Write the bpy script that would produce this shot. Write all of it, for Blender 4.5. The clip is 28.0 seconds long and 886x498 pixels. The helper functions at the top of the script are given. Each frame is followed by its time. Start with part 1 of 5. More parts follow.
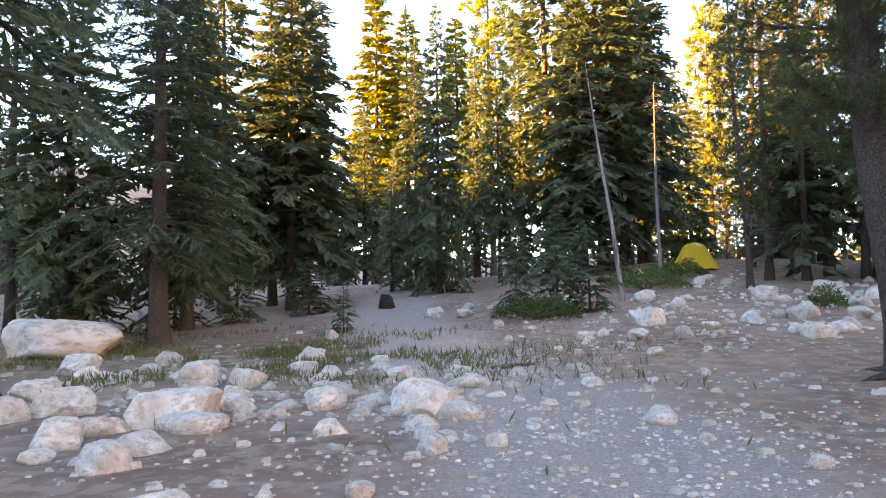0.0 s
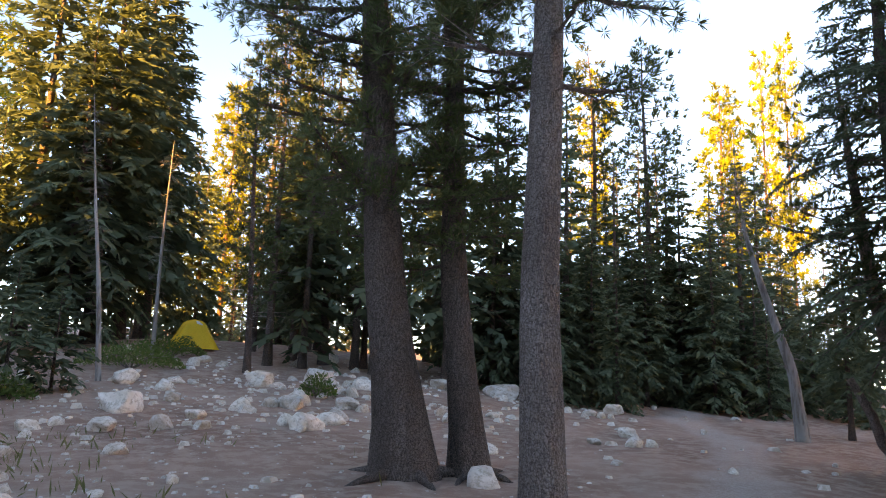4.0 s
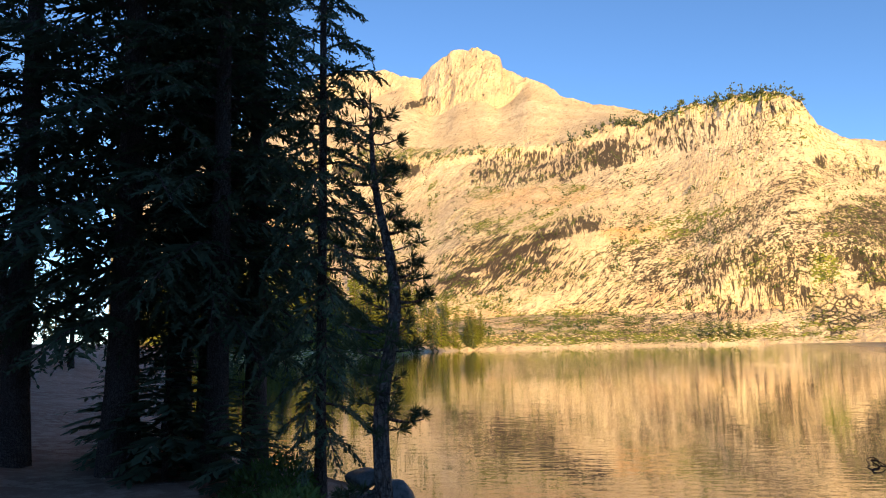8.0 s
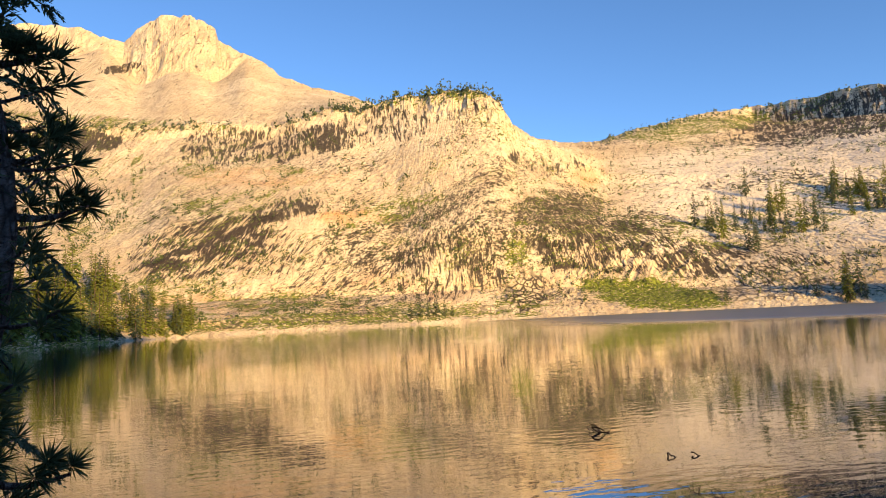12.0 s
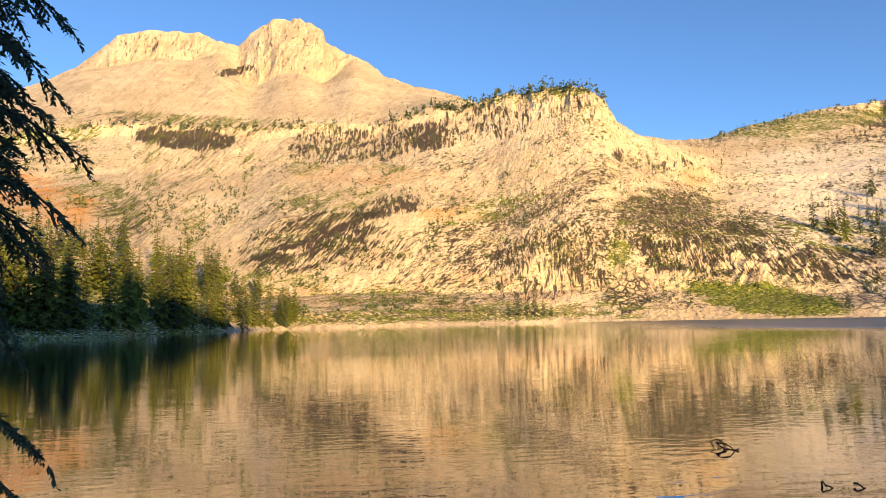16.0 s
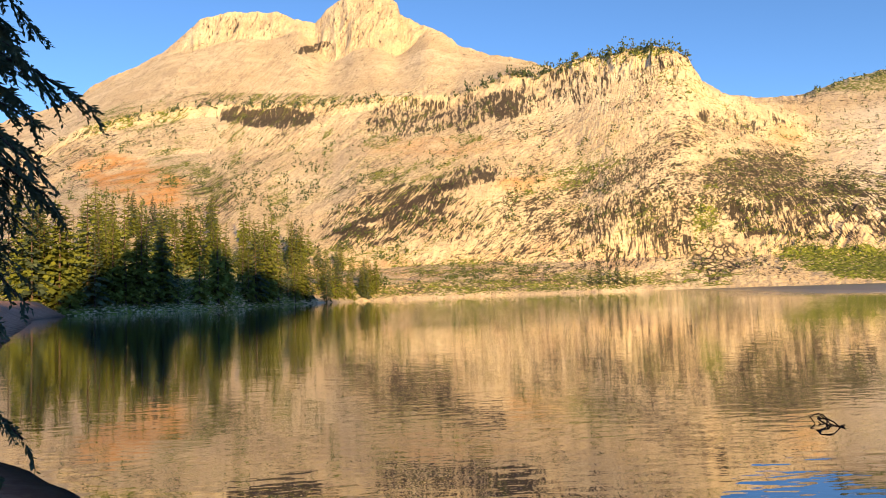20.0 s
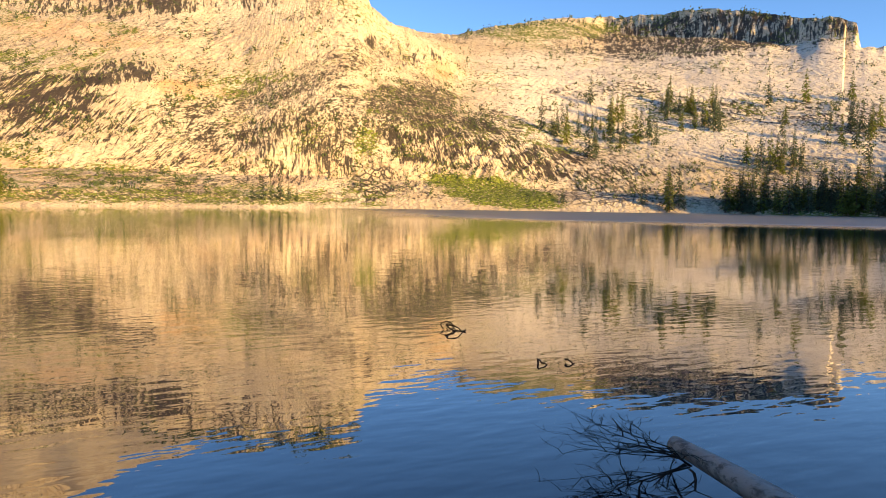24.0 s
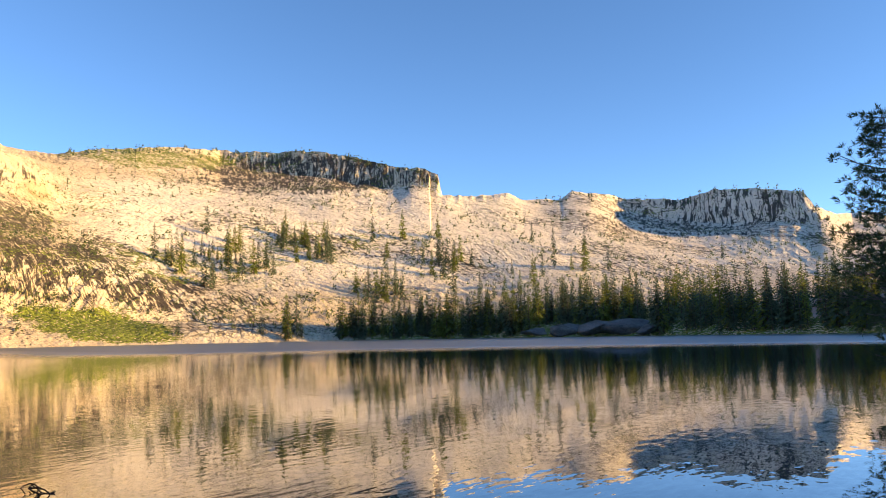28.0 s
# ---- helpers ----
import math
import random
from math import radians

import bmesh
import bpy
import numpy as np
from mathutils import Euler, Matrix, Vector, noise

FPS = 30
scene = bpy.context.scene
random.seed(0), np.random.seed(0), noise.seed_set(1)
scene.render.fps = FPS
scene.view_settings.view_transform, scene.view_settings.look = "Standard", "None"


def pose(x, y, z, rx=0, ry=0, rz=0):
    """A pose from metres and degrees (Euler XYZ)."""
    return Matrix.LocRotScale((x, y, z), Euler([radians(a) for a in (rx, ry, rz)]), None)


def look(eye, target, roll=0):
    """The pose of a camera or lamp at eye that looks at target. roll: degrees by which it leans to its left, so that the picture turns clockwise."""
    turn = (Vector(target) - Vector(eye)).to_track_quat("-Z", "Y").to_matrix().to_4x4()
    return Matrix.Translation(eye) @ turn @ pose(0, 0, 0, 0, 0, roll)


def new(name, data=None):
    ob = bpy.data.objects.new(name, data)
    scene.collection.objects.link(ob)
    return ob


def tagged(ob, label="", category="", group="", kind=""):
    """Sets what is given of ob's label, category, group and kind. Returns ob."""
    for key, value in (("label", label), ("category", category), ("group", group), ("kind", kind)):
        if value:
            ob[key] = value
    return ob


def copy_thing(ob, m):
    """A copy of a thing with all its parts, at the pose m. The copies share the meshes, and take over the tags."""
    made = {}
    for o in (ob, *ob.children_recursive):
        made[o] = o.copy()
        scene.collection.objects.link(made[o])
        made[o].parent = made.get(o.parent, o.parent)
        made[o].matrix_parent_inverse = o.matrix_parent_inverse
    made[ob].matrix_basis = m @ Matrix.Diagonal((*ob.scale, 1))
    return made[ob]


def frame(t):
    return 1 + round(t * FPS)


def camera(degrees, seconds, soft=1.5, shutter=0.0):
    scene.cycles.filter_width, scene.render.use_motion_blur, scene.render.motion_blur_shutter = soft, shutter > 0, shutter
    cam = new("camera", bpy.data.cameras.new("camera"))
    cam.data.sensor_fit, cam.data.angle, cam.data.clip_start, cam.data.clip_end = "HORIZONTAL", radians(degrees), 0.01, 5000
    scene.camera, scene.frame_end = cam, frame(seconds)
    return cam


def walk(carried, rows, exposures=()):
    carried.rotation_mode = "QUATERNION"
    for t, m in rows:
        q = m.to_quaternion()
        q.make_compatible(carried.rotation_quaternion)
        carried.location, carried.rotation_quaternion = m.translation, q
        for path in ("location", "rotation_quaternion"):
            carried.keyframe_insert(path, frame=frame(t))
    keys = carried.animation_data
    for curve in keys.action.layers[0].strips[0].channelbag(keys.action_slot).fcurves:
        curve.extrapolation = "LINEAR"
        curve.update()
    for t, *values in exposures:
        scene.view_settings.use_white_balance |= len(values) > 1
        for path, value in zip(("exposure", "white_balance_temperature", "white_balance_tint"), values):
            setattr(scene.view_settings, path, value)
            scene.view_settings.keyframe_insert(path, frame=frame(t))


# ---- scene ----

# ---------------------------------------------------------------- camera
cam = camera(62.8, 28.0, soft=1.0)
ROWS = [
    (0.0, -4.580, -3.640, 2.002, 12.22, 3.96, 0.98),
    (0.5, -4.523, -3.258, 2.021, 15.24, 7.61, -1.30),
    (1.0, -4.481, -2.952, 2.031, 17.27, 8.81, -2.16),
    (1.5, -4.437, -2.631, 2.033, 15.29, 9.51, -2.13),
    (2.0, -4.385, -2.301, 2.027, 10.12, 10.95, -2.33),
    (2.5, -4.326, -1.982, 2.016, 3.00, 12.47, -2.75),
    (3.0, -4.265, -1.721, 2.005, -7.87, 12.00, -1.58),
    (3.5, -4.220, -1.571, 1.998, -16.85, 10.85, -1.30),
    (5.5, -2.976, -0.278, 2.250, -50.94, 12.31, -1.25),
    (6.0, -2.817, -0.245, 2.269, -58.70, 11.35, 0.20),
    (6.5, -2.556, -0.199, 2.283, -66.49, 10.38, 0.41),
    (7.0, -2.256, -0.152, 2.280, -73.68, 9.42, 0.69),
    (7.5, -1.949, -0.107, 2.268, -80.85, 8.42, 0.86),
    (8.0, -1.644, -0.080, 2.252, -86.77, 7.47, 0.93),
    (8.5, -1.344, -0.085, 2.237, -91.56, 6.59, 1.10),
    (9.0, -1.058, -0.113, 2.221, -95.69, 5.90, 1.32),
    (9.5, -0.796, -0.144, 2.205, -99.15, 5.42, 1.44),
    (10.0, -0.573, -0.154, 2.192, -102.62, 5.26, 1.59),
    (10.5, -0.404, -0.120, 2.190, -105.48, 5.13, 1.83),
    (11.0, -0.279, -0.060, 2.200, -107.59, 4.96, 2.12),
    (11.5, -0.132, -0.025, 2.206, -108.85, 5.06, 2.50),
    (12.0, 0.066, -0.041, 2.198, -108.80, 5.46, 2.70),
    (12.5, 0.233, -0.076, 2.186, -107.59, 5.92, 2.73),
    (14.5, 0.892, -0.188, 2.151, -103.49, 4.27, 2.93),
    (15.0, 1.107, -0.300, 2.118, -102.84, 4.26, 2.26),
    (15.5, 1.414, -0.466, 2.072, -102.07, 4.77, 1.46),
    (16.0, 1.707, -0.635, 2.025, -101.10, 5.61, 1.01),
    (16.5, 1.963, -0.784, 1.991, -99.61, 6.15, 1.11),
    (17.0, 2.191, -0.911, 1.973, -97.86, 6.76, 1.35),
    (17.5, 2.384, -1.012, 1.959, -96.47, 7.44, 1.74),
    (18.0, 2.529, -1.083, 1.940, -95.67, 8.00, 1.81),
    (18.5, 2.624, -1.129, 1.921, -95.32, 8.06, 1.85),
    (19.0, 2.673, -1.156, 1.910, -95.19, 7.45, 1.84),
    (19.5, 2.684, -1.163, 1.907, -94.99, 5.92, 1.86),
    (20.0, 2.670, -1.154, 1.909, -94.73, 3.46, 1.82),
    (20.5, 2.654, -1.143, 1.912, -94.95, 0.66, 1.90),
    (22.5, 2.508, -1.047, 1.904, -105.52, -5.80, 0.33),
    (23.0, 2.495, -1.050, 1.912, -110.66, -5.29, -0.15),
    (23.5, 2.482, -1.060, 1.921, -116.03, -4.41, -0.69),
    (24.0, 2.475, -1.078, 1.927, -120.91, -3.39, -0.90),
    (24.5, 2.467, -1.091, 1.934, -125.91, -2.23, -1.05),
    (25.0, 2.454, -1.098, 1.941, -130.93, -1.03, -1.05),
    (25.5, 2.443, -1.109, 1.949, -135.32, 0.05, -0.93),
    (26.0, 2.433, -1.124, 1.959, -139.54, 1.03, -0.63),
    (26.5, 2.415, -1.128, 1.972, -143.19, 1.97, -0.32),
    (27.0, 2.384, -1.109, 1.983, -146.57, 3.18, 0.06),
    (27.5, 2.350, -1.072, 1.987, -149.04, 4.84, 0.65),
    (28.0, 2.326, -1.040, 1.987, -150.19, 6.77, 1.10),
]
walk(cam, [(t, pose(x, y, z, 90 + p, r, w)) for t, x, y, z, w, p, r in ROWS],
     exposures=[(0.0, 3.85, 16000, 28), (0.6, 3.5, 16000, 28), (3.5, 3.25, 16500, 28), (5.5, 3.0, 15000, 26), (6.0, 2.75, 13500, 24), (7.0, 1.75, 8900, 16), (8.0, 1.05, 7400, 12), (12.0, 0.95, 7200, 12), (20.0, 0.92, 7200, 12), (24.0, 1.1, 7400, 12), (28.0, 1.25, 7400, 12)])

# ---------------------------------------------------------------- sky and sun
SUN_AZ, SUN_EL = 108.0, 9.5           # degrees, anticlockwise from +y; height
sun_dir = Vector((-math.sin(radians(SUN_AZ)) * math.cos(radians(SUN_EL)), math.cos(radians(SUN_AZ)) * math.cos(radians(SUN_EL)), math.sin(radians(SUN_EL))))
world = bpy.data.worlds.new("morning_sky")
scene.world = world
world.use_nodes = True
wn = world.node_tree.nodes
sky = wn.new("ShaderNodeTexSky")
sky.sky_type, sky.sun_disc = "NISHITA", False
sky.sun_elevation, sky.sun_rotation = radians(14), radians(-SUN_AZ)
sky.altitude, sky.air_density, sky.dust_density, sky.ozone_density = 3200, 0.85, 0.25, 3.0
vivid = wn.new("ShaderNodeHueSaturation")
vivid.inputs["Saturation"].default_value = 1.1
world.node_tree.links.new(sky.outputs[0], vivid.inputs["Color"])
world.node_tree.links.new(vivid.outputs[0], wn["Background"].inputs[0])
wn["Background"].inputs[1].default_value = 0.15
sun = new("sun", bpy.data.lights.new("sun", "SUN"))
sun.data.energy, sun.data.angle, sun.data.color = 5.0, radians(0.6), (1.0, 0.68, 0.26)
sun.matrix_world = look(sun_dir * 900, (0, 0, 0))


# ---------------------------------------------------------------- materials
def mat(name, build, rough=0.85, spec=0.3):
    m = bpy.data.materials.new(name)
    m.use_nodes = True
    nt = m.node_tree
    bsdf = nt.nodes["Principled BSDF"]
    bsdf.inputs["Roughness"].default_value = rough
    bsdf.inputs["Specular IOR Level"].default_value = spec
    build(nt, bsdf)
    return m


def coords(nt, scale=(1, 1, 1)):
    c, mp = nt.nodes.new("ShaderNodeTexCoord"), nt.nodes.new("ShaderNodeMapping")
    mp.inputs["Scale"].default_value = scale
    nt.links.new(c.outputs["Object"], mp.inputs[0])
    return mp.outputs[0]


def noise_tex(nt, vec, scale, detail=6, rough=0.6, twist=0.0):
    n = nt.nodes.new("ShaderNodeTexNoise")
    n.inputs["Scale"].default_value, n.inputs["Detail"].default_value, n.inputs["Roughness"].default_value = scale, detail, rough
    n.inputs["Distortion"].default_value = twist
    nt.links.new(vec, n.inputs["Vector"])
    return n.outputs[0]


def ramp(nt, fac, *stops):
    r = nt.nodes.new("ShaderNodeValToRGB")
    while len(r.color_ramp.elements) < len(stops):
        r.color_ramp.elements.new(0.5)
    for e, (p, c) in zip(r.color_ramp.elements, stops):
        e.position, e.color = p, (*c, 1) if len(c) == 3 else c
    nt.links.new(fac, r.inputs[0])
    return r.outputs[0]


def mix(nt, fac, a, b, mode="MIX"):
    n = nt.nodes.new("ShaderNodeMix")
    n.data_type, n.blend_type = "RGBA", mode
    for sock, v in ((n.inputs[0], fac), (n.inputs[6], a), (n.inputs[7], b)):
        if isinstance(v, (int, float)):
            sock.default_value = v
        elif isinstance(v, tuple):
            sock.default_value = (*v, 1)
        else:
            nt.links.new(v, sock)
    return n.outputs[2]


def bump(nt, bsdf, height, strength, dist):
    b = nt.nodes.new("ShaderNodeBump")
    b.inputs["Strength"].default_value, b.inputs["Distance"].default_value = strength, dist
    nt.links.new(height, b.inputs["Height"])
    nt.links.new(b.outputs[0], bsdf.inputs["Normal"])


def grey(v):
    return (v, v, v)


def two_scale(c1, c2, c3, s_big, s_small, bump_d=0.02, stretch=(1, 1, 1), bump_s=0.6):
    """Base colour that varies broadly from c1 to c2, speckled with c3, with fine relief."""
    def build(nt, bsdf):
        vec = coords(nt, stretch)
        big = noise_tex(nt, vec, s_big, 5)
        small = noise_tex(nt, vec, s_small, 8, 0.7)
        a = ramp(nt, big, (0.35, c1), (0.65, c2))
        col = mix(nt, ramp(nt, small, (0.48, grey(0)), (0.6, grey(0.9))), a, c3)
        info = nt.nodes.new("ShaderNodeObjectInfo")
        lift = ramp(nt, info.outputs["Random"], (0, grey(0.8)), (1, grey(1.12)))
        nt.links.new(mix(nt, 1.0, col, lift, "MULTIPLY"), bsdf.inputs["Base Color"])
        bump(nt, bsdf, small, bump_s, bump_d)
    return build


def foliage(c1, c2, c3):
    def build(nt, bsdf):
        vec = coords(nt)
        big = noise_tex(nt, vec, 0.6, 3)
        geo = nt.nodes.new("ShaderNodeNewGeometry")
        a = ramp(nt, big, (0.35, c1), (0.65, c2))
        leaf = ramp(nt, geo.outputs["Random Per Island"], (0.0, grey(0)), (1.0, grey(0.7)))
        info = nt.nodes.new("ShaderNodeObjectInfo")
        lift = ramp(nt, info.outputs["Random"], (0, grey(0.75)), (1, grey(1.2)))
        col = mix(nt, 1.0, mix(nt, leaf, a, c3), lift, "MULTIPLY")
        nt.links.new(col, bsdf.inputs["Base Color"])
        thin, both = nt.nodes.new("ShaderNodeBsdfTranslucent"), nt.nodes.new("ShaderNodeMixShader")
        both.inputs[0].default_value = 0.35
        nt.links.new(col, thin.inputs["Color"])
        nt.links.new(bsdf.outputs[0], both.inputs[1])
        nt.links.new(thin.outputs[0], both.inputs[2])
        nt.links.new(both.outputs[0], nt.nodes["Material Output"].inputs["Surface"])
    return build


def soil(nt, bsdf):
    pos = nt.nodes.new("ShaderNodeNewGeometry").outputs["Position"]
    att = nt.nodes.new("ShaderNodeAttribute")
    att.attribute_name = "surface_mix"
    sep = nt.nodes.new("ShaderNodeSeparateColor")
    nt.links.new(att.outputs["Color"], sep.inputs[0])
    big, mid, small = noise_tex(nt, pos, 0.35, 5), noise_tex(nt, pos, 3.0, 7, 0.7), noise_tex(nt, pos, 28.0, 8, 0.75)
    duff = ramp(nt, big, (0.3, (0.28, 0.15, 0.11)), (0.7, (0.46, 0.28, 0.215)))
    duff = mix(nt, ramp(nt, mid, (0.47, grey(0)), (0.58, grey(0.85))), duff, (0.48, 0.325, 0.25))
    duff = mix(nt, ramp(nt, small, (0.56, grey(0)), (0.66, grey(0.6))), duff, (0.44, 0.32, 0.25))
    path = mix(nt, ramp(nt, small, (0.44, grey(0)), (0.58, grey(1))), (0.46, 0.385, 0.335), (0.72, 0.645, 0.58))
    path = mix(nt, ramp(nt, mid, (0.42, grey(0)), (0.62, grey(0.5))), path, (0.30, 0.215, 0.175))
    pfac = mix(nt, ramp(nt, mid, (0.3, grey(0.35)), (0.7, grey(1))), grey(0), sep.outputs[0])
    col = mix(nt, pfac, duff, path)
    grass = mix(nt, small, (0.07, 0.075, 0.03), (0.19, 0.17, 0.075))
    gfac = mix(nt, ramp(nt, mid, (0.42, grey(0)), (0.58, grey(1))), grey(0), sep.outputs[1])
    col = mix(nt, gfac, col, grass)
    wet = mix(nt, sep.outputs[2], col, (0.035, 0.03, 0.022))
    nt.links.new(wet, bsdf.inputs["Base Color"])
    bump(nt, bsdf, small, 0.9, 0.05)


def bark_plates(c1, c2, c3, scale):
    """Furrowed bark: long plates parted by dark cracks."""
    def build(nt, bsdf):
        vec = coords(nt, (1, 1, 0.3))
        warp = nt.nodes.new("ShaderNodeVectorMath")
        warp.operation = "MULTIPLY_ADD"
        warp.inputs[1].default_value = (0.25, 0.25, 0.25)
        n = nt.nodes.new("ShaderNodeTexNoise")
        n.inputs["Scale"].default_value, n.inputs["Detail"].default_value = 5, 4
        nt.links.new(vec, n.inputs["Vector"])
        nt.links.new(n.outputs["Color"], warp.inputs[0])
        nt.links.new(vec, warp.inputs[2])
        v = nt.nodes.new("ShaderNodeTexVoronoi")
        v.feature = "DISTANCE_TO_EDGE"
        v.inputs["Scale"].default_value = scale
        nt.links.new(warp.outputs[0], v.inputs["Vector"])
        fine = noise_tex(nt, coords(nt, (1, 1, 1.5)), 38, 5, 0.7, 0.6)
        col = mix(nt, ramp(nt, noise_tex(nt, vec, 1.5, 4), (0.35, grey(0)), (0.65, grey(1))), c1, c2)
        col = mix(nt, ramp(nt, fine, (0.46, grey(0)), (0.6, grey(0.8))), col, c3)
        col = mix(nt, ramp(nt, v.outputs["Distance"], (0.0, grey(0.7)), (0.12, grey(0))), col, c3)
        nt.links.new(col, bsdf.inputs["Base Color"])
        h = mix(nt, 0.6, ramp(nt, v.outputs["Distance"], (0.0, grey(0)), (0.2, grey(1))), fine)
        bump(nt, bsdf, h, 1.0, 0.045)
    return build


def attr(nt, name):
    a = nt.nodes.new("ShaderNodeAttribute")
    a.attribute_name = name
    return a


def split(nt, sock, kind="ShaderNodeSeparateColor"):
    n = nt.nodes.new(kind)
    nt.links.new(sock, n.inputs[0])
    return n.outputs


def plane(nt, x, y, sx, sy, seed=0.0):
    """Coordinates along the rock face: metres across and up, each over its own length."""
    c, mp = nt.nodes.new("ShaderNodeCombineXYZ"), nt.nodes.new("ShaderNodeMapping")
    nt.links.new(x, c.inputs[0])
    nt.links.new(y, c.inputs[1])
    mp.inputs["Scale"].default_value = (1 / sx, 1 / sy, 1)
    mp.inputs["Location"].default_value = (seed, seed * 1.7, seed * 0.3)
    nt.links.new(c.outputs[0], mp.inputs[0])
    return mp.outputs[0]


def sum2(nt, a, b, k=1.0):
    """a + k * b"""
    n = nt.nodes.new("ShaderNodeMath")
    n.operation = "MULTIPLY_ADD"
    n.inputs[1].default_value = k
    nt.links.new(b, n.inputs[0])
    nt.links.new(a, n.inputs[2])
    return n.outputs[0]


def times(nt, a, b):
    n = nt.nodes.new("ShaderNodeMath")
    n.operation = "MULTIPLY"
    for sock, v in zip(n.inputs, (a, b)):
        if isinstance(v, (int, float)):
            sock.default_value = v
        else:
            nt.links.new(v, sock)
    return n.outputs[0]


def grown(nt, pattern, zone, k, e0, e1, top=1.0):
    """Where a fine pattern rises through its edge, the sooner the heavier the zone."""
    return ramp(nt, sum2(nt, pattern, zone, k), (e0, grey(0)), (e1, grey(top)))


def granite_far(nt, bsdf):
    pos = nt.nodes.new("ShaderNodeNewGeometry").outputs["Position"]
    mixed, joint = attr(nt, "surface_mix"), attr(nt, "surface_joint")
    veg, drip_shade_z, rust = split(nt, mixed.outputs["Color"])[:3]
    slant_z, fleck_z, block_z = split(nt, joint.outputs["Color"])[:3]
    across, up, lean = split(nt, attr(nt, "along").outputs["Vector"], "ShaderNodeSeparateXYZ")[:3]
    big, patchy, speck = noise_tex(nt, pos, 0.012, 5), noise_tex(nt, pos, 0.06, 7, 0.7), noise_tex(nt, pos, 0.55, 6, 0.75)
    wash = noise_tex(nt, plane(nt, across, up, 6, 28, 3.1), 1.0, 6, 0.62, 0.4)    # faint grey washes down the slabs
    rock = ramp(nt, big, (0.38, (0.575, 0.468, 0.318)), (0.62, (0.725, 0.615, 0.445)))
    rock = mix(nt, ramp(nt, patchy, (0.46, grey(0)), (0.58, grey(0.5))), rock, (0.50, 0.375, 0.26))
    rock = mix(nt, ramp(nt, wash, (0.50, grey(0)), (0.62, grey(0.5))), rock, (0.38, 0.29, 0.22))
    rock = mix(nt, ramp(nt, speck, (0.53, grey(0)), (0.60, grey(0.6))), rock, (0.28, 0.21, 0.15))
    rock = mix(nt, times(nt, joint.outputs["Alpha"], 0.55), rock, (0.84, 0.75, 0.63))     # whiter granite on the eastern slopes
    rock = mix(nt, times(nt, rust, ramp(nt, patchy, (0.38, grey(0.2)), (0.6, grey(1)))), rock, (0.60, 0.29, 0.095))
    # one dark colour for water stains and for shade painted on cliff faces
    drip_shade = noise_tex(nt, plane(nt, across, up, 1.9, 15, 9.0), 1.0, 7, 0.74, 0.25)
    rock = mix(nt, grown(nt, drip_shade, drip_shade_z, 0.21, 0.63, 0.66, 0.94), rock, (0.04, 0.033, 0.03))
    # joint and fleck colours are darkened to include the rock's self-shadow
    slant = noise_tex(nt, plane(nt, lean, up, 2.1, 9, 5.0), 1.0, 8, 0.75, 0.5)
    rock = mix(nt, grown(nt, slant, slant_z, 0.2, 0.645, 0.675, 0.96), rock, (0.035, 0.028, 0.027))
    fleck = noise_tex(nt, plane(nt, lean, up, 4.2, 3.6, 2.0), 1.0, 7, 0.74, 1.3)
    flecks = grown(nt, fleck, fleck_z, 0.125, 0.62, 0.637, 0.95)
    rock = mix(nt, flecks, rock, (0.045, 0.037, 0.028))
    cell = nt.nodes.new("ShaderNodeTexVoronoi")
    cell.feature = "DISTANCE_TO_EDGE"
    cell.inputs["Scale"].default_value = 0.22
    nt.links.new(pos, cell.inputs["Vector"])
    gap = ramp(nt, cell.outputs["Distance"], (0.03, grey(1)), (0.14, grey(0)))
    rock = mix(nt, times(nt, gap, block_z), rock, (0.05, 0.042, 0.036))
    leafy = noise_tex(nt, plane(nt, across, up, 2.4, 1.7, 7.0), 1.0, 6, 0.66)
    shrub = mix(nt, ramp(nt, speck, (0.42, grey(0)), (0.62, grey(1))), (0.06, 0.075, 0.018), (0.24, 0.28, 0.05))
    nt.links.new(mix(nt, grown(nt, leafy, veg, 0.23, 0.655, 0.68), rock, shrub), bsdf.inputs["Base Color"])
    form = noise_tex(nt, plane(nt, lean, up, 7, 13, 4.0), 1.0, 3, 0.5, 0.8)      # leaning ribs a few metres wide
    chips = noise_tex(nt, pos, 0.42, 2, 0.5)
    bump(nt, bsdf, sum2(nt, chips, form, 1.4), 0.55, 1.8)


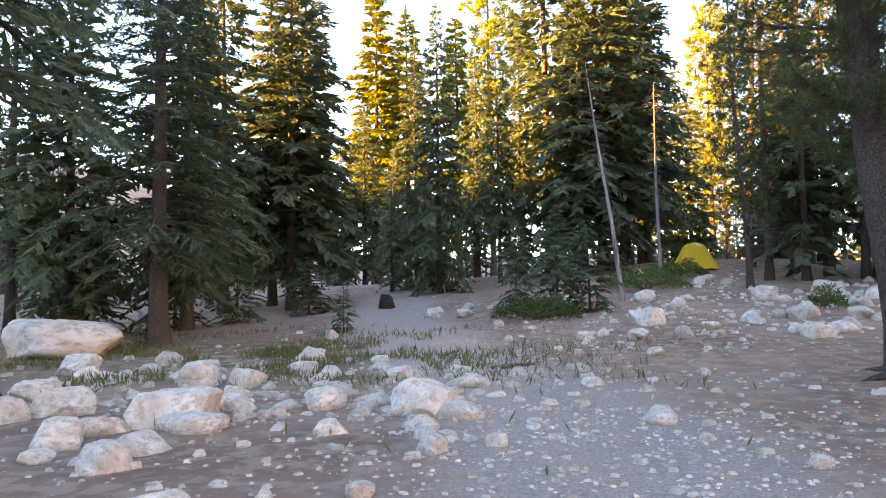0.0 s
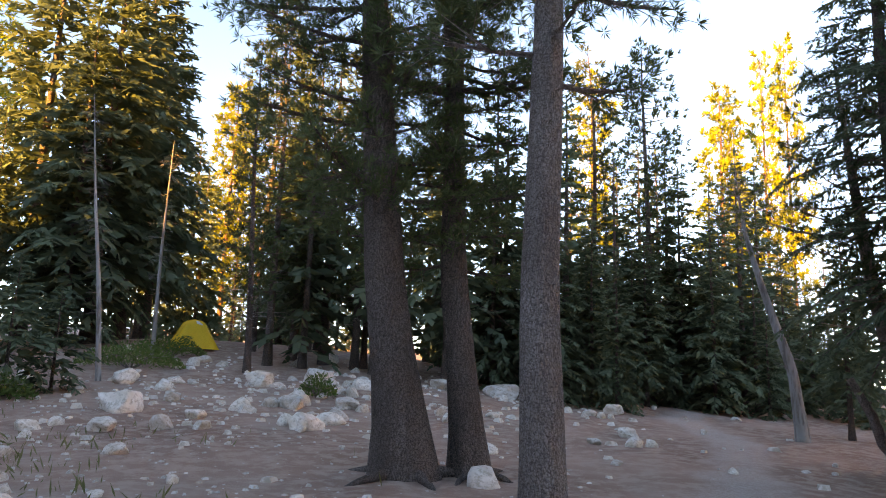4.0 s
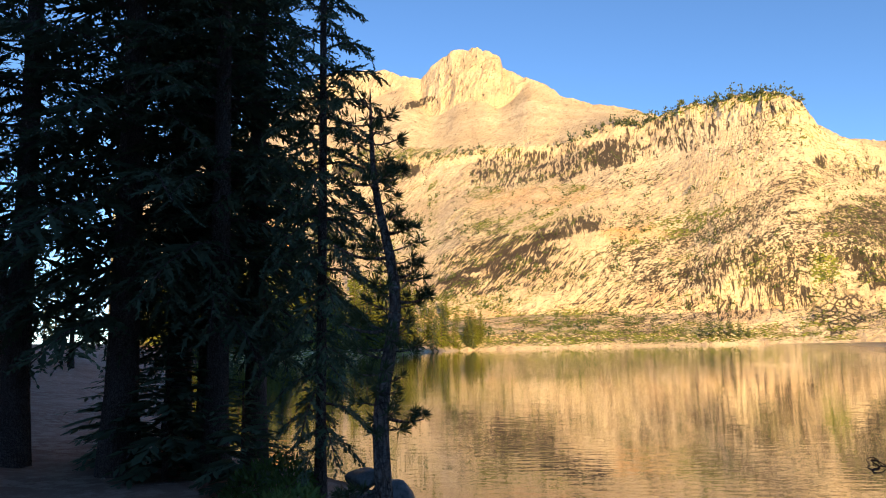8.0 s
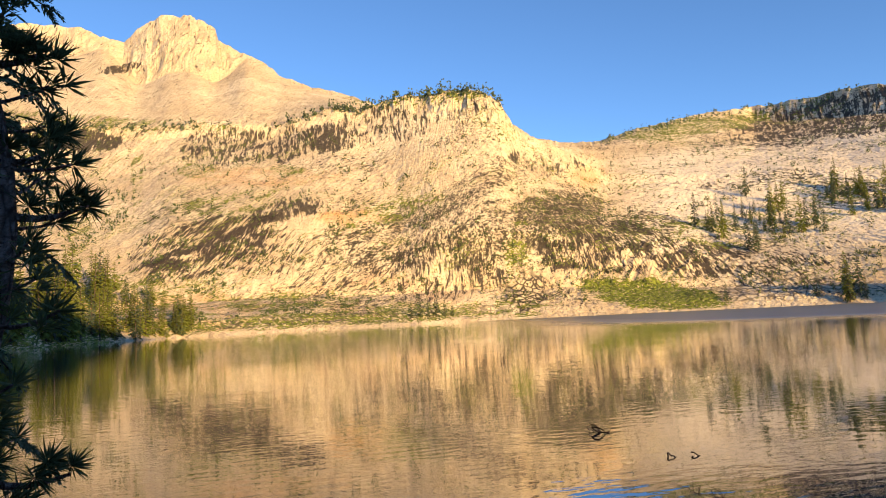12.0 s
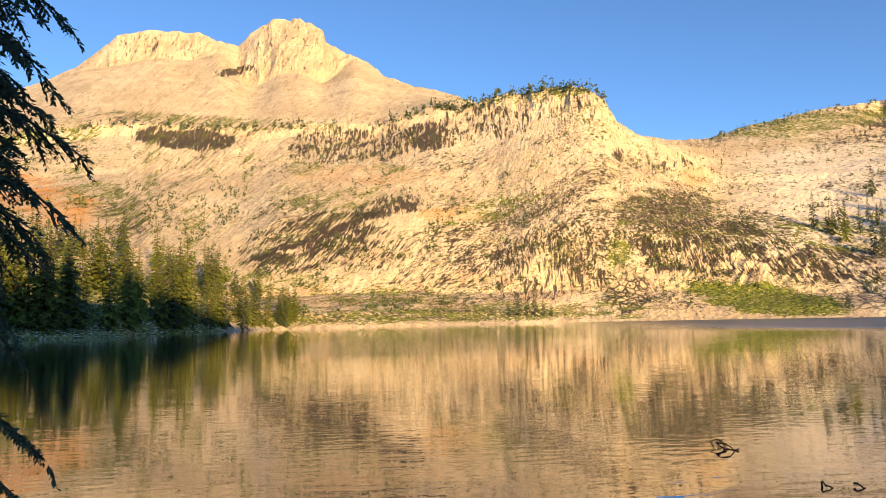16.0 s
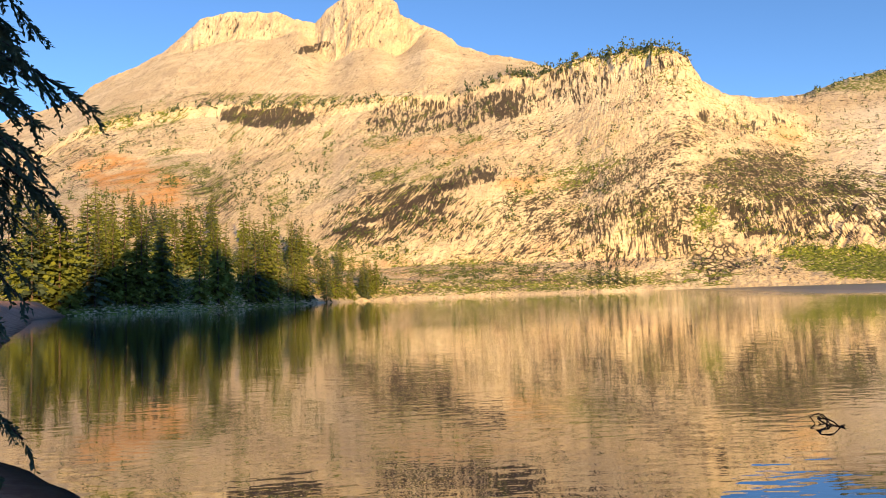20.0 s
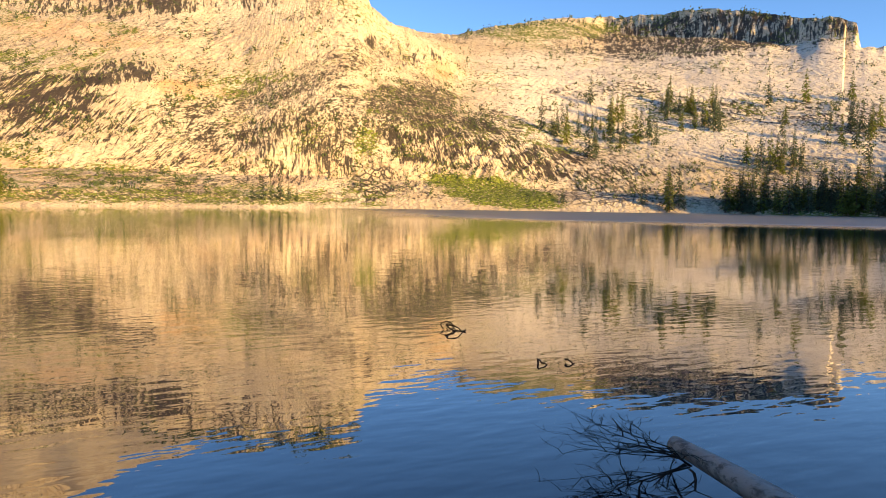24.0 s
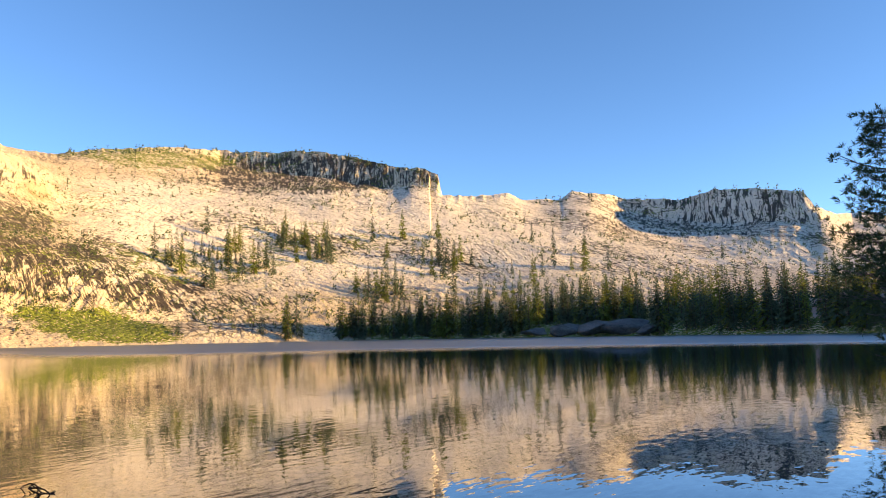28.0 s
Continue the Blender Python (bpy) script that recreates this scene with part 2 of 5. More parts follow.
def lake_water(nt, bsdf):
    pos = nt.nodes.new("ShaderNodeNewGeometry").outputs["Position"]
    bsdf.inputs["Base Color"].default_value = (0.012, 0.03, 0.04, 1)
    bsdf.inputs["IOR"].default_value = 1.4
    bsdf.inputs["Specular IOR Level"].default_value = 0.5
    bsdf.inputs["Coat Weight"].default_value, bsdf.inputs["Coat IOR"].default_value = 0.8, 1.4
    mp = nt.nodes.new("ShaderNodeMapping")
    mp.inputs["Rotation"].default_value = (0, 0, radians(28))
    mp.inputs["Scale"].default_value = (1.35, 0.55, 1)
    nt.links.new(pos, mp.inputs[0])
    ripple, swell = noise_tex(nt, mp.outputs[0], 3.4, 2, 0.4), noise_tex(nt, mp.outputs[0], 0.3, 2, 0.5)
    calm = ramp(nt, noise_tex(nt, pos, 0.05, 3), (0.38, grey(0.45)), (0.62, grey(1)))
    bump(nt, bsdf, sum2(nt, swell, times(nt, ripple, calm), 0.6), 0.17, 0.05)
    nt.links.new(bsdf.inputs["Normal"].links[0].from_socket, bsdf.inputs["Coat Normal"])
    far = nt.nodes.new("ShaderNodeVectorMath")      # wind-ruffled water off the far shore
    far.operation = "LENGTH"
    nt.links.new(pos, far.inputs[0])
    x, y = split(nt, pos, "ShaderNodeSeparateXYZ")[:2]

    def span(v, a, b, top):
        m = nt.nodes.new("ShaderNodeMapRange")
        m.inputs["From Min"].default_value, m.inputs["From Max"].default_value = a, b
        m.inputs["To Min"].default_value, m.inputs["To Max"].default_value = 0, top
        nt.links.new(v, m.inputs["Value"])
        return m.outputs["Result"]
    gust = span(far.outputs["Value"], 85, 130, 1.0)
    breeze = times(nt, gust, span(sum2(nt, y, x, 0.36), 0, -45, 0.4))
    still = sum2(nt, span(far.outputs["Value"], 30, 300, 0.018), breeze)
    nt.links.new(still, bsdf.inputs["Roughness"])
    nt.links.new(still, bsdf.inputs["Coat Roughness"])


M = {
    "soil": mat("forest_soil", soil, 0.95, 0.1),
    "rock_far": mat("sunlit_granite", granite_far, 0.9, 0.15),
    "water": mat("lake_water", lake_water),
    "rock": mat("pale_granite", two_scale((0.60, 0.47, 0.37), (0.80, 0.73, 0.65), (0.46, 0.37, 0.29), 2.0, 7, 0.05), 0.85, 0.2),
    # wet waterside rocks; on the far outcrops the darkness is painted shade
    "rock_dark": mat("wet_shaded_granite", two_scale((0.10, 0.095, 0.09), (0.17, 0.16, 0.15), (0.05, 0.05, 0.045), 2.0, 18, 0.02), 0.5, 0.4),
    "bark": mat("brown_bark", bark_plates((0.27, 0.205, 0.18), (0.40, 0.325, 0.29), (0.09, 0.063, 0.053), 33), 0.95, 0.1),
    "bark_dark": mat("dark_bark", bark_plates((0.16, 0.118, 0.1), (0.25, 0.19, 0.165), (0.055, 0.038, 0.032), 30), 0.95, 0.1),
    "bark_red": mat("reddish_bark", two_scale((0.17, 0.09, 0.06), (0.24, 0.13, 0.09), (0.08, 0.045, 0.035), 1.4, 9, 0.04, (1, 1, 0.3)), 0.95, 0.1),
    "dead": mat("silver_dead_wood", two_scale((0.26, 0.23, 0.21), (0.38, 0.35, 0.32), (0.15, 0.12, 0.105), 1.5, 9, 0.02, (1, 1, 0.15)), 0.9, 0.1),
    "log": mat("weathered_log_wood", two_scale((0.34, 0.29, 0.24), (0.48, 0.42, 0.36), (0.16, 0.13, 0.11), 2, 14, 0.015, (0.2, 1, 1)), 0.8, 0.2),
    "twig": mat("dark_twig_bark", two_scale((0.03, 0.022, 0.018), (0.06, 0.045, 0.035), (0.02, 0.015, 0.012), 2, 20, 0.004), 0.9, 0.1),
    "fir": mat("fir_needles", foliage((0.075, 0.112, 0.07), (0.108, 0.15, 0.086), (0.16, 0.195, 0.11)), 0.75, 0.2),
    "pine": mat("pine_needles", foliage((0.06, 0.088, 0.04), (0.095, 0.125, 0.052), (0.14, 0.165, 0.07)), 0.75, 0.2),
    # low sun on the back crowns is put into this golden needle colour
    "gold": mat("sunlit_gold_needles", foliage((0.16, 0.19, 0.028), (0.26, 0.27, 0.045), (0.34, 0.34, 0.07)), 0.8, 0.15),
    # brighter copy of the fir needles, sunlight on the shore crowns tinted in
    "olive": mat("sunlit_olive_needles", foliage((0.145, 0.175, 0.038), (0.205, 0.24, 0.052), (0.29, 0.315, 0.075)), 0.8, 0.15),
    "bush": mat("shrub_leaves", foliage((0.06, 0.11, 0.03), (0.10, 0.17, 0.045), (0.15, 0.22, 0.065)), 0.8, 0.2),
    "grass": mat("dry_grass", foliage((0.09, 0.10, 0.035), (0.16, 0.15, 0.06), (0.26, 0.22, 0.11)), 0.9, 0.1),
    "tent": mat("yellow_nylon", two_scale((0.86, 0.45, 0.03), (0.92, 0.50, 0.045), (0.78, 0.40, 0.03), 1.2, 30, 0.003, (1, 1, 1), 0.2), 0.6, 0.3),
    "tent_grey": mat("pale_vent_fabric", two_scale((0.62, 0.60, 0.52), (0.7, 0.68, 0.6), (0.5, 0.48, 0.42), 2, 30, 0.002), 0.7, 0.2),
}


# ---------------------------------------------------------------- mesh helpers
def mesh_of(name, verts, faces, material, smooth=False):
    me = bpy.data.meshes.new(name)
    verts, faces = np.asarray(verts, dtype=np.float32), np.asarray(faces, dtype=np.int32)
    n, k = faces.shape
    me.vertices.add(len(verts))
    me.vertices.foreach_set("co", verts.ravel())
    me.loops.add(n * k)
    me.loops.foreach_set("vertex_index", faces.ravel())
    me.polygons.add(n)
    me.polygons.foreach_set("loop_start", np.arange(0, n * k, k, dtype=np.int32))
    me.polygons.foreach_set("use_smooth", np.full(n, smooth))
    me.update(calc_edges=True)
    me.materials.append(M[material])
    return me


def paint(me, rgb):
    """Where soil, path, plants, stains or painted shade lie, a weight for each vertex."""
    at = me.color_attributes.new("surface_mix", "FLOAT_COLOR", "POINT")
    at.data.foreach_set("color", np.concatenate([rgb, np.ones((len(rgb), 1))], 1).astype(np.float32).ravel())


def child(name, me, parent, label=""):
    ob = new(name, me)
    ob.parent = parent
    return tagged(ob, label)


def thing(name, label, category, group="", kind="", m=None):
    ob = tagged(new(name), label, category, group, kind)
    if m is not None:
        ob.matrix_basis = m
    return ob


def grid_faces(nu, nv):
    i = np.arange(nu * nv).reshape(nu, nv)
    return np.stack([i[:-1, :-1], i[1:, :-1], i[1:, 1:], i[:-1, 1:]], -1).reshape(-1, 4)


def vnoise(x, y, seed=0):
    """Smooth lattice noise in the plane, 0 to 1."""
    xi, yi = np.floor(x).astype(np.int64), np.floor(y).astype(np.int64)
    u, v = x - xi, y - yi
    u, v = u * u * (3 - 2 * u), v * v * (3 - 2 * v)

    def h(a, b):
        n = (a * 374761393 + b * 668265263 + seed * 1274126177) & 0xFFFFFFFF
        n = ((n ^ (n >> 13)) * 1274126177) & 0xFFFFFFFF
        return ((n ^ (n >> 16)) & 0xFFFF) / 65535.0
    return (h(xi, yi) * (1 - u) + h(xi + 1, yi) * u) * (1 - v) + (h(xi, yi + 1) * (1 - u) + h(xi + 1, yi + 1) * u) * v


def fbm(x, y, octaves=5, seed=0, gain=0.5, ridged=False):
    x, y = np.asarray(x, dtype=float), np.asarray(y, dtype=float)
    s, a, n = np.zeros(np.broadcast(x, y).shape), 1.0, 0.0
    for o in range(octaves):
        v = vnoise(x * 2 ** o + 17.3 * o, y * 2 ** o + 9.1 * o, seed + o)
        s += a * ((1 - abs(2 * v - 1)) if ridged else v)
        n, a = n + a, a * gain
    return s / n


def tube(path, radii, sides=6, flute=0.0, seed=0):
    """A tapered round stem along a path: vertices and quads."""
    path, radii = np.asarray(path, float), np.asarray(radii, float)
    t = np.gradient(path, axis=0)
    t /= np.linalg.norm(t, axis=1)[:, None] + 1e-9
    ref = np.where(abs(t[:, 2:3]) > 0.9, np.array([[1.0, 0, 0]]), np.array([[0, 0, 1.0]]))
    a = np.cross(t, ref)
    a /= np.linalg.norm(a, axis=1)[:, None] + 1e-9
    b = np.cross(t, a)
    ang = np.linspace(0, 2 * np.pi, sides, endpoint=False)
    rr = radii[:, None] * np.ones(sides)
    if flute:
        rr = rr * (1 + flute * (fbm(ang[None] * 2 + 5, np.arange(len(path))[:, None] * 0.25, 3, seed) - 0.5) * 2)
    v = path[:, None] + rr[..., None] * (np.cos(ang)[None, :, None] * a[:, None] + np.sin(ang)[None, :, None] * b[:, None])
    i = np.arange(len(path) * sides).reshape(len(path), sides)
    j = np.roll(i, -1, axis=1)
    f = np.stack([i[:-1], j[:-1], j[1:], i[1:]], -1).reshape(-1, 4)
    return v.reshape(-1, 3), f


class Soup:
    """Gathers vertices and quads."""
    def __init__(self):
        self.v, self.f, self.n = [], [], 0

    def add(self, v, f):
        self.v.append(v)
        self.f.append(np.asarray(f) + self.n)
        self.n += len(v)

    def blades(self, base, way, length, width, side):
        """Leaf-shaped blades: one quad each."""
        length, width = np.asarray(length)[:, None], np.asarray(width)[:, None]
        v = np.stack([base, base + way * length * 0.4 + side * width, base + way * length, base + way * length * 0.4 - side * width], 1)
        self.add(v.reshape(-1, 3), np.arange(len(base) * 4).reshape(-1, 4))

    def mesh(self, name, material, smooth=False):
        return mesh_of(name, np.concatenate(self.v), np.concatenate(self.f), material, smooth)


def unit(v):
    return v / (np.linalg.norm(v, axis=-1, keepdims=True) + 1e-9)


# ---------------------------------------------------------------- plan of the lake and the ground
# bearing b: degrees clockwise from +y, seen from the shore
SHORE_B = [66, 72, 77, 84.6, 91.5, 100, 107, 113, 120, 130, 140, 150, 158, 164, 170, 176, 183]
SHORE_R = [138, 146, 157, 222, 263, 312, 334, 366, 382, 398, 404, 394, 352, 336, 310, 290, 245]
NEAR_SHORE = [(-20, -215), (-28, -150), (-15, -80), (-5, -45), (0.4, -31), (0.9, -25), (0.1, -18), (0.6, -11.5), (2.0, -8), (3.3, -5), (4.0, -3), (4.5, -1.2),
              (5.6, 0.2), (7.4, 0.9), (9.6, 1.5), (11.5, 3.2), (14.5, 5.6), (20, 8.6), (32, 14), (62, 27), (108, 47)]


def shore_r(b):
    return np.interp(b, SHORE_B, SHORE_R)


LAKE = np.array(NEAR_SHORE + [(2 + shore_r(b) * math.sin(radians(b)), -1 + shore_r(b) * math.cos(radians(b))) for b in np.arange(68, 183.1, 2.5)])


def lake_distance(x, y):
    """Metres from the waterline; negative on the water."""
    p = np.stack([np.ravel(x), np.ravel(y)], 1)
    best, inside = np.full(len(p), 1e9), np.zeros(len(p), bool)
    for a, b in zip(LAKE, np.roll(LAKE, -1, axis=0)):
        d = b - a
        t = np.clip(((p - a) @ d) / (d @ d), 0, 1)
        best = np.minimum(best, np.hypot(*(p - a - t[:, None] * d).T))
        cross = (a[1] > p[:, 1]) != (b[1] > p[:, 1])
        inside ^= cross & (p[:, 0] < (b[0] - a[0]) * (p[:, 1] - a[1]) / (b[1] - a[1] + 1e-12) + a[0])
    return np.where(inside, -best, best).reshape(np.shape(x))


def smooth(e0, e1, v):
    t = np.clip((np.asarray(v, float) - e0) / (e1 - e0), 0, 1)
    return t * t * (3 - 2 * t)


def ground_z(x, y):
    x, y = np.asarray(x, float), np.asarray(y, float)
    d = lake_distance(x, y) + 0.8 * (fbm(x * 0.5, y * 0.5, 3, 5) - 0.5)
    land = 0.6 * (1 - np.exp(-np.maximum(d, 0) / 2.0)) + 0.0017 * np.clip(y, 0, 36) ** 2 * smooth(0, 6, d)
    land += 1.2 * np.exp(-((x - 2) / 13) ** 2 - ((y - 31) / 12) ** 2)
    # unseen hills added towards the sun, heights set by the shadow they cast
    land += 58 * (1 - 0.47 * smooth(-52, -20, y)) * smooth(50, 150, -x) * (1 - 0.5 * smooth(175, 230, -x)) * smooth(330, 120, y) * smooth(-270, -150, y) + 10 * smooth(40, 200, y) * smooth(2, 60, d)
    land += 24 * smooth(10, 34, d) * smooth(-25, -55, y) * smooth(-16, -36, x) * smooth(-200, -60, x) * smooth(-170, -100, y)
    land += 34 * np.exp(-((x + 112) / 60) ** 2 - ((y + 405) / 90) ** 2)
    land += 20 * smooth(0, 90, d) * smooth(-100, -200, y) * smooth(60, 0, x) * smooth(-200, -100, x)
    land += (0.18 * (fbm(x * 0.35, y * 0.35, 4, 11) - 0.5) + 0.07 * (fbm(x * 2.1, y * 2.1, 3, 21) - 0.5)) * smooth(0, 2, d)
    return np.where(d > 0, land, np.maximum(-2.5, 0.35 * d))


def gz(x, y):
    return float(ground_z(np.array([x]), np.array([y]))[0])


def ground_sheet():
    n = 330
    u = np.linspace(-1, 1, n)
    w = 42 * u + 2600 * np.sign(u) * abs(u) ** 7
    x, y = np.meshgrid(w - 1, w + 9, indexing="ij")
    z = ground_z(x, y)
    far = np.hypot(x, y)
    d = lake_distance(x, y)
    z = np.where((far > 140) & (x > 20), np.minimum(z, -3), z)
    me = mesh_of("ground", np.stack([x, y, z], -1).reshape(-1, 3), grid_faces(n, n), "soil", True)
    # trodden paths, thin grass, wet rim
    trail = np.array([(-6, -6), (-4.2, -1), (-4.6, 4), (-5.4, 6), (-7.2, 9.5), (-9.2, 14), (-11.3, 19), (-13.5, 27.5)])
    side = np.array([(-4.4, -1), (1.5, 3.4), (7.2, 9.2), (10.5, 12.4), (12.6, 16.3), (20, 23.4), (37, 38)])

    def near(line, width):
        best = np.full(x.shape, 99.0)
        for a, b in zip(line, line[1:]):
            dd = b - a
            t = np.clip(((x - a[0]) * dd[0] + (y - a[1]) * dd[1]) / (dd @ dd), 0, 1)
            best = np.minimum(best, np.hypot(x - a[0] - t * dd[0], y - a[1] - t * dd[1]))
        return 1 - smooth(width * 0.4, width, best + 0.7 * (fbm(x, y, 3, 3) - 0.5))
    path = np.maximum(near(trail, 2.2), 0.7 * near(side, 0.85))
    grass = (1 - smooth(2.5, 5.5, np.hypot((x + 13) * 0.75, y - 10.5))) * (1 - path) * 0.9
    wet = 1 - smooth(-0.2, 0.8, d)
    paint(me, np.stack([path, grass, wet], -1).reshape(-1, 3))
    return tagged(new("ground", me), "brown forest soil with pale trodden paths and duff", "ground", kind="structure")


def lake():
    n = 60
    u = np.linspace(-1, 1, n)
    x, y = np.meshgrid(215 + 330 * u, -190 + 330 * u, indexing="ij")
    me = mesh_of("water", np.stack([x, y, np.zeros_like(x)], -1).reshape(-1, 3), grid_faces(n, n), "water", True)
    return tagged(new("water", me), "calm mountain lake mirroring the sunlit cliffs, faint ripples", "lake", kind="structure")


# ---------------------------------------------------------------- the mountains: heights by bearing
SKY_B = [60, 66, 68.1, 69.1, 72.3, 74.2, 75.6, 76.5, 79, 82.4, 83.5, 85.2, 86, 86.8, 88.1, 90.2, 91.8, 92, 93.6, 95.4, 96.8, 99, 102.2, 105, 114, 116.9, 119.7, 121.5, 124.3, 126.9,
         129.6, 137.1, 140.2, 143.6, 146.5, 149, 150.0, 150.3, 152.6, 155.6, 156.7, 159.7, 160.6, 163.6, 164.8, 168.6, 171, 173.8, 177.1, 177.8, 179, 181, 190, 200]
SKY_E = [11, 13.4, 14.3, 15.4, 17.1, 18.3, 19.6, 20.6, 21.2, 21.4, 21, 20.7, 21.45, 22.3, 22.8, 22.9, 22.3, 21.4, 20.6, 20, 19, 18.3, 17.6, 16.6, 15.5, 13.67, 13.1, 13.1, 13.65, 13.95,
         14.2, 14.2, 14.45, 13.95, 13.3, 13.1, 12.7, 11.1, 10.9, 11.05, 10.5, 10.4, 10.9, 10.5, 10.1, 9.75, 10.25, 10.15, 9.6, 8.5, 7.9, 7.7, 6, 5]
SKY_R = ([60, 80, 90, 100, 106, 114, 117, 121, 127, 133, 150, 150.6, 162, 164, 178, 180, 200], [1000, 1000, 940, 880, 790, 740, 700, 730, 820, 970, 790, 790, 880, 940, 740, 810, 780])
CAP = ([60, 74, 76, 82, 84, 86, 91.6, 94, 131, 135, 140, 146, 149.85, 150.2, 163, 166, 172, 177.5, 178.5, 200],
       [0.3, 0.3, 1.8, 1.8, 0.5, 3.6, 3.6, 0.3, 0.3, 1.3, 1.9, 1.8, 1.0, 0.2, 0.25, 1.2, 2.4, 2.0, 0.4, 0.3])
RIM_B = [60, 66, 68, 71, 74.7, 78.3, 86.3, 89, 96.2, 100.4, 103.6, 106.3, 109.9, 112.5, 114.2, 114.6, 115.3, 116.9, 119.7, 122, 130, 140, 150, 160, 170, 180, 200]
RIM_E = [8, 10.6, 12, 13.2, 14.2, 14.6, 14.9, 15.2, 15.4, 16.68, 16.76, 17.46, 17.54, 17.47, 16.8, 15.7, 14.38, 13.6, 12.3, 10.6, 9.6, 9.0, 8.0, 6.6, 5.0, 4.2, 3.5]
RIM_R = ([60, 80, 95, 108, 115, 122, 130, 200], [620, 620, 600, 575, 565, 600, 600, 540])
MID_B = [60, 68, 74, 79, 83, 85.5, 88.1, 94.3, 98.8, 105.5, 108, 113, 117, 122, 130, 138, 146, 152, 160, 170, 200]
MID_E = [3.5, 4.5, 5.5, 5.6, 5.6, 6.3, 8.0, 8.9, 8.9, 7.8, 8.6, 8.4, 7.6, 6.4, 4.6, 3.6, 2.8, 1.8, 1.5, 1.5, 1.5]
MID_R = ([60, 80, 90, 100, 115, 130, 145, 160, 200], [260, 330, 400, 430, 450, 480, 470, 420, 380])


def mountains():
    b = np.concatenate([np.arange(62, 150, 0.088), np.arange(150, 198, 0.15)])
    tan = lambda e: np.tan(np.radians(e))
    jag = (fbm(b * 2.3, b * 0, 4, 77) - 0.5) * 0.35
    rs = np.interp(b, SHORE_B + [198], SHORE_R + [240])
    r_sky, r_rim, r_mid = (np.interp(b, *t) for t in (SKY_R, RIM_R, MID_R))
    even = np.arange(60, 200, 0.1)

    def soft(table, width):
        k = np.exp(-np.linspace(-2, 2, int(width / 0.1) | 1) ** 2)
        v = np.interp(even, *table)
        pad = len(k) // 2
        return np.interp(b, even, np.convolve(np.pad(v, pad, mode="edge"), k / k.sum(), mode="valid"))
    r_rim, r_mid = soft(RIM_R, 5.0), soft(MID_R, 6.0)
    r_sky = np.where(b > 127, soft(SKY_R, 0.6), soft(SKY_R, 4.0))
    e_sky, e_rim, e_mid = np.interp(b, SKY_B, SKY_E), np.where(b < 116, soft((RIM_B, RIM_E), 0.8), soft((RIM_B, RIM_E), 3.0)), soft((MID_B, MID_E), 3.0)
    cap = np.where((b > 148) & (b < 154), np.interp(b, *CAP), soft(CAP, 2.2))
    r_cap = r_sky - 24 - np.where(b < 118, 24, 6) * cap
    cap = cap * np.where(b < 118, 0.85 + 0.35 * fbm(b * 0.4, b * 0 + 5, 2, 15), 1 + 0.12 * (fbm(b * 0.9, b * 0 + 5, 3, 15) - 0.5))
    e_cap = np.minimum(e_sky - 0.12, soft((SKY_B, SKY_E), 5.0) - cap)
    e_cap = np.where((b > 149.3) & (b < 150.8), np.minimum(e_cap, 10.95), e_cap)
    nodes = [(rs - 6, rs * 0 - 1.5), (rs + 1.5, rs * 0 + 1.3), (rs + 13, 6.0 + 0 * rs), (0.55 * rs + 0.45 * r_mid, 2 + (0.55 * rs + 0.45 * r_mid) * tan(0.22 * e_mid + 0.3)),
             (r_mid - 18, 2 + r_mid * tan(0.8 * e_mid)), (r_mid, 2 + r_mid * tan(e_mid)), (0.35 * r_mid + 0.65 * r_rim, 2 + (0.35 * r_mid + 0.65 * r_rim) * tan(0.62 * e_rim + 0.38 * e_mid)),
             (r_rim - 12, 2 + (r_rim - 12) * tan(e_rim * 0.94)), (r_rim, 2 + r_rim * tan(e_rim)), (r_cap, 2 + r_cap * tan(e_cap)), (r_sky, 2 + r_sky * tan(e_sky)),
             (r_sky + 60, 2 + r_sky * tan(e_sky) - 25), (r_sky + 500, 0 * rs - 40)]
    rows = [4, 16, 36, 70, 36, 60, 60, 16, 90, 60, 3, 3]
    rr, zz = [], []
    for (ra, za), (rb, zb), k in zip(nodes, nodes[1:], rows):
        for s in np.arange(k) / k:
            rr.append(ra + (rb - ra) * s)
            zz.append(za + (zb - za) * s)
    r, z = np.array(rr), np.array(zz)
    bb = np.broadcast_to(b, r.shape)
    az = np.radians(bb)
    el = np.degrees(np.arctan2(z - 2, r))
    steep = np.clip(np.gradient(z, axis=0) / (np.abs(np.gradient(r, axis=0)) + 0.3) * 0.5, 0, 1)
    arc = az * 520
    # relief along the surface: broad swells, gullies, leaning joints, blocks
    tr, tz = np.gradient(r, axis=0), np.gradient(z, axis=0)
    ln = np.hypot(tr, tz) + 1e-6
    tr, tz = tr / ln, tz / ln
    s = np.cumsum(ln * 520 / r, axis=0)
    on = smooth(0.3, 5, z)
    wx = 14 * (fbm(arc / 45, s / 45, 3, 91) - 0.5)
    broad = fbm(arc / 85, s / 110, 4, 3) - 0.5
    gully = fbm((arc + wx + 0.35 * s) / 34, s / 85, 4, 13, 0.5, True) - 0.6
    joint = fbm((arc + wx - 0.45 * s) / 15, (s + 0.3 * arc) / 34, 4, 33, 0.55, True) - 0.6
    blocks = fbm(arc / 7, s / 8, 4, 23, 0.6, True) - 0.55
    rubble = fbm(arc / 2.6, s / 2.6, 2, 43, 0.6) - 0.5
    slabs = 1 - 0.9 * smooth(0.46, 0.6, fbm((arc + s * 0.5) / 95, s / 80 + 3, 3, 51))
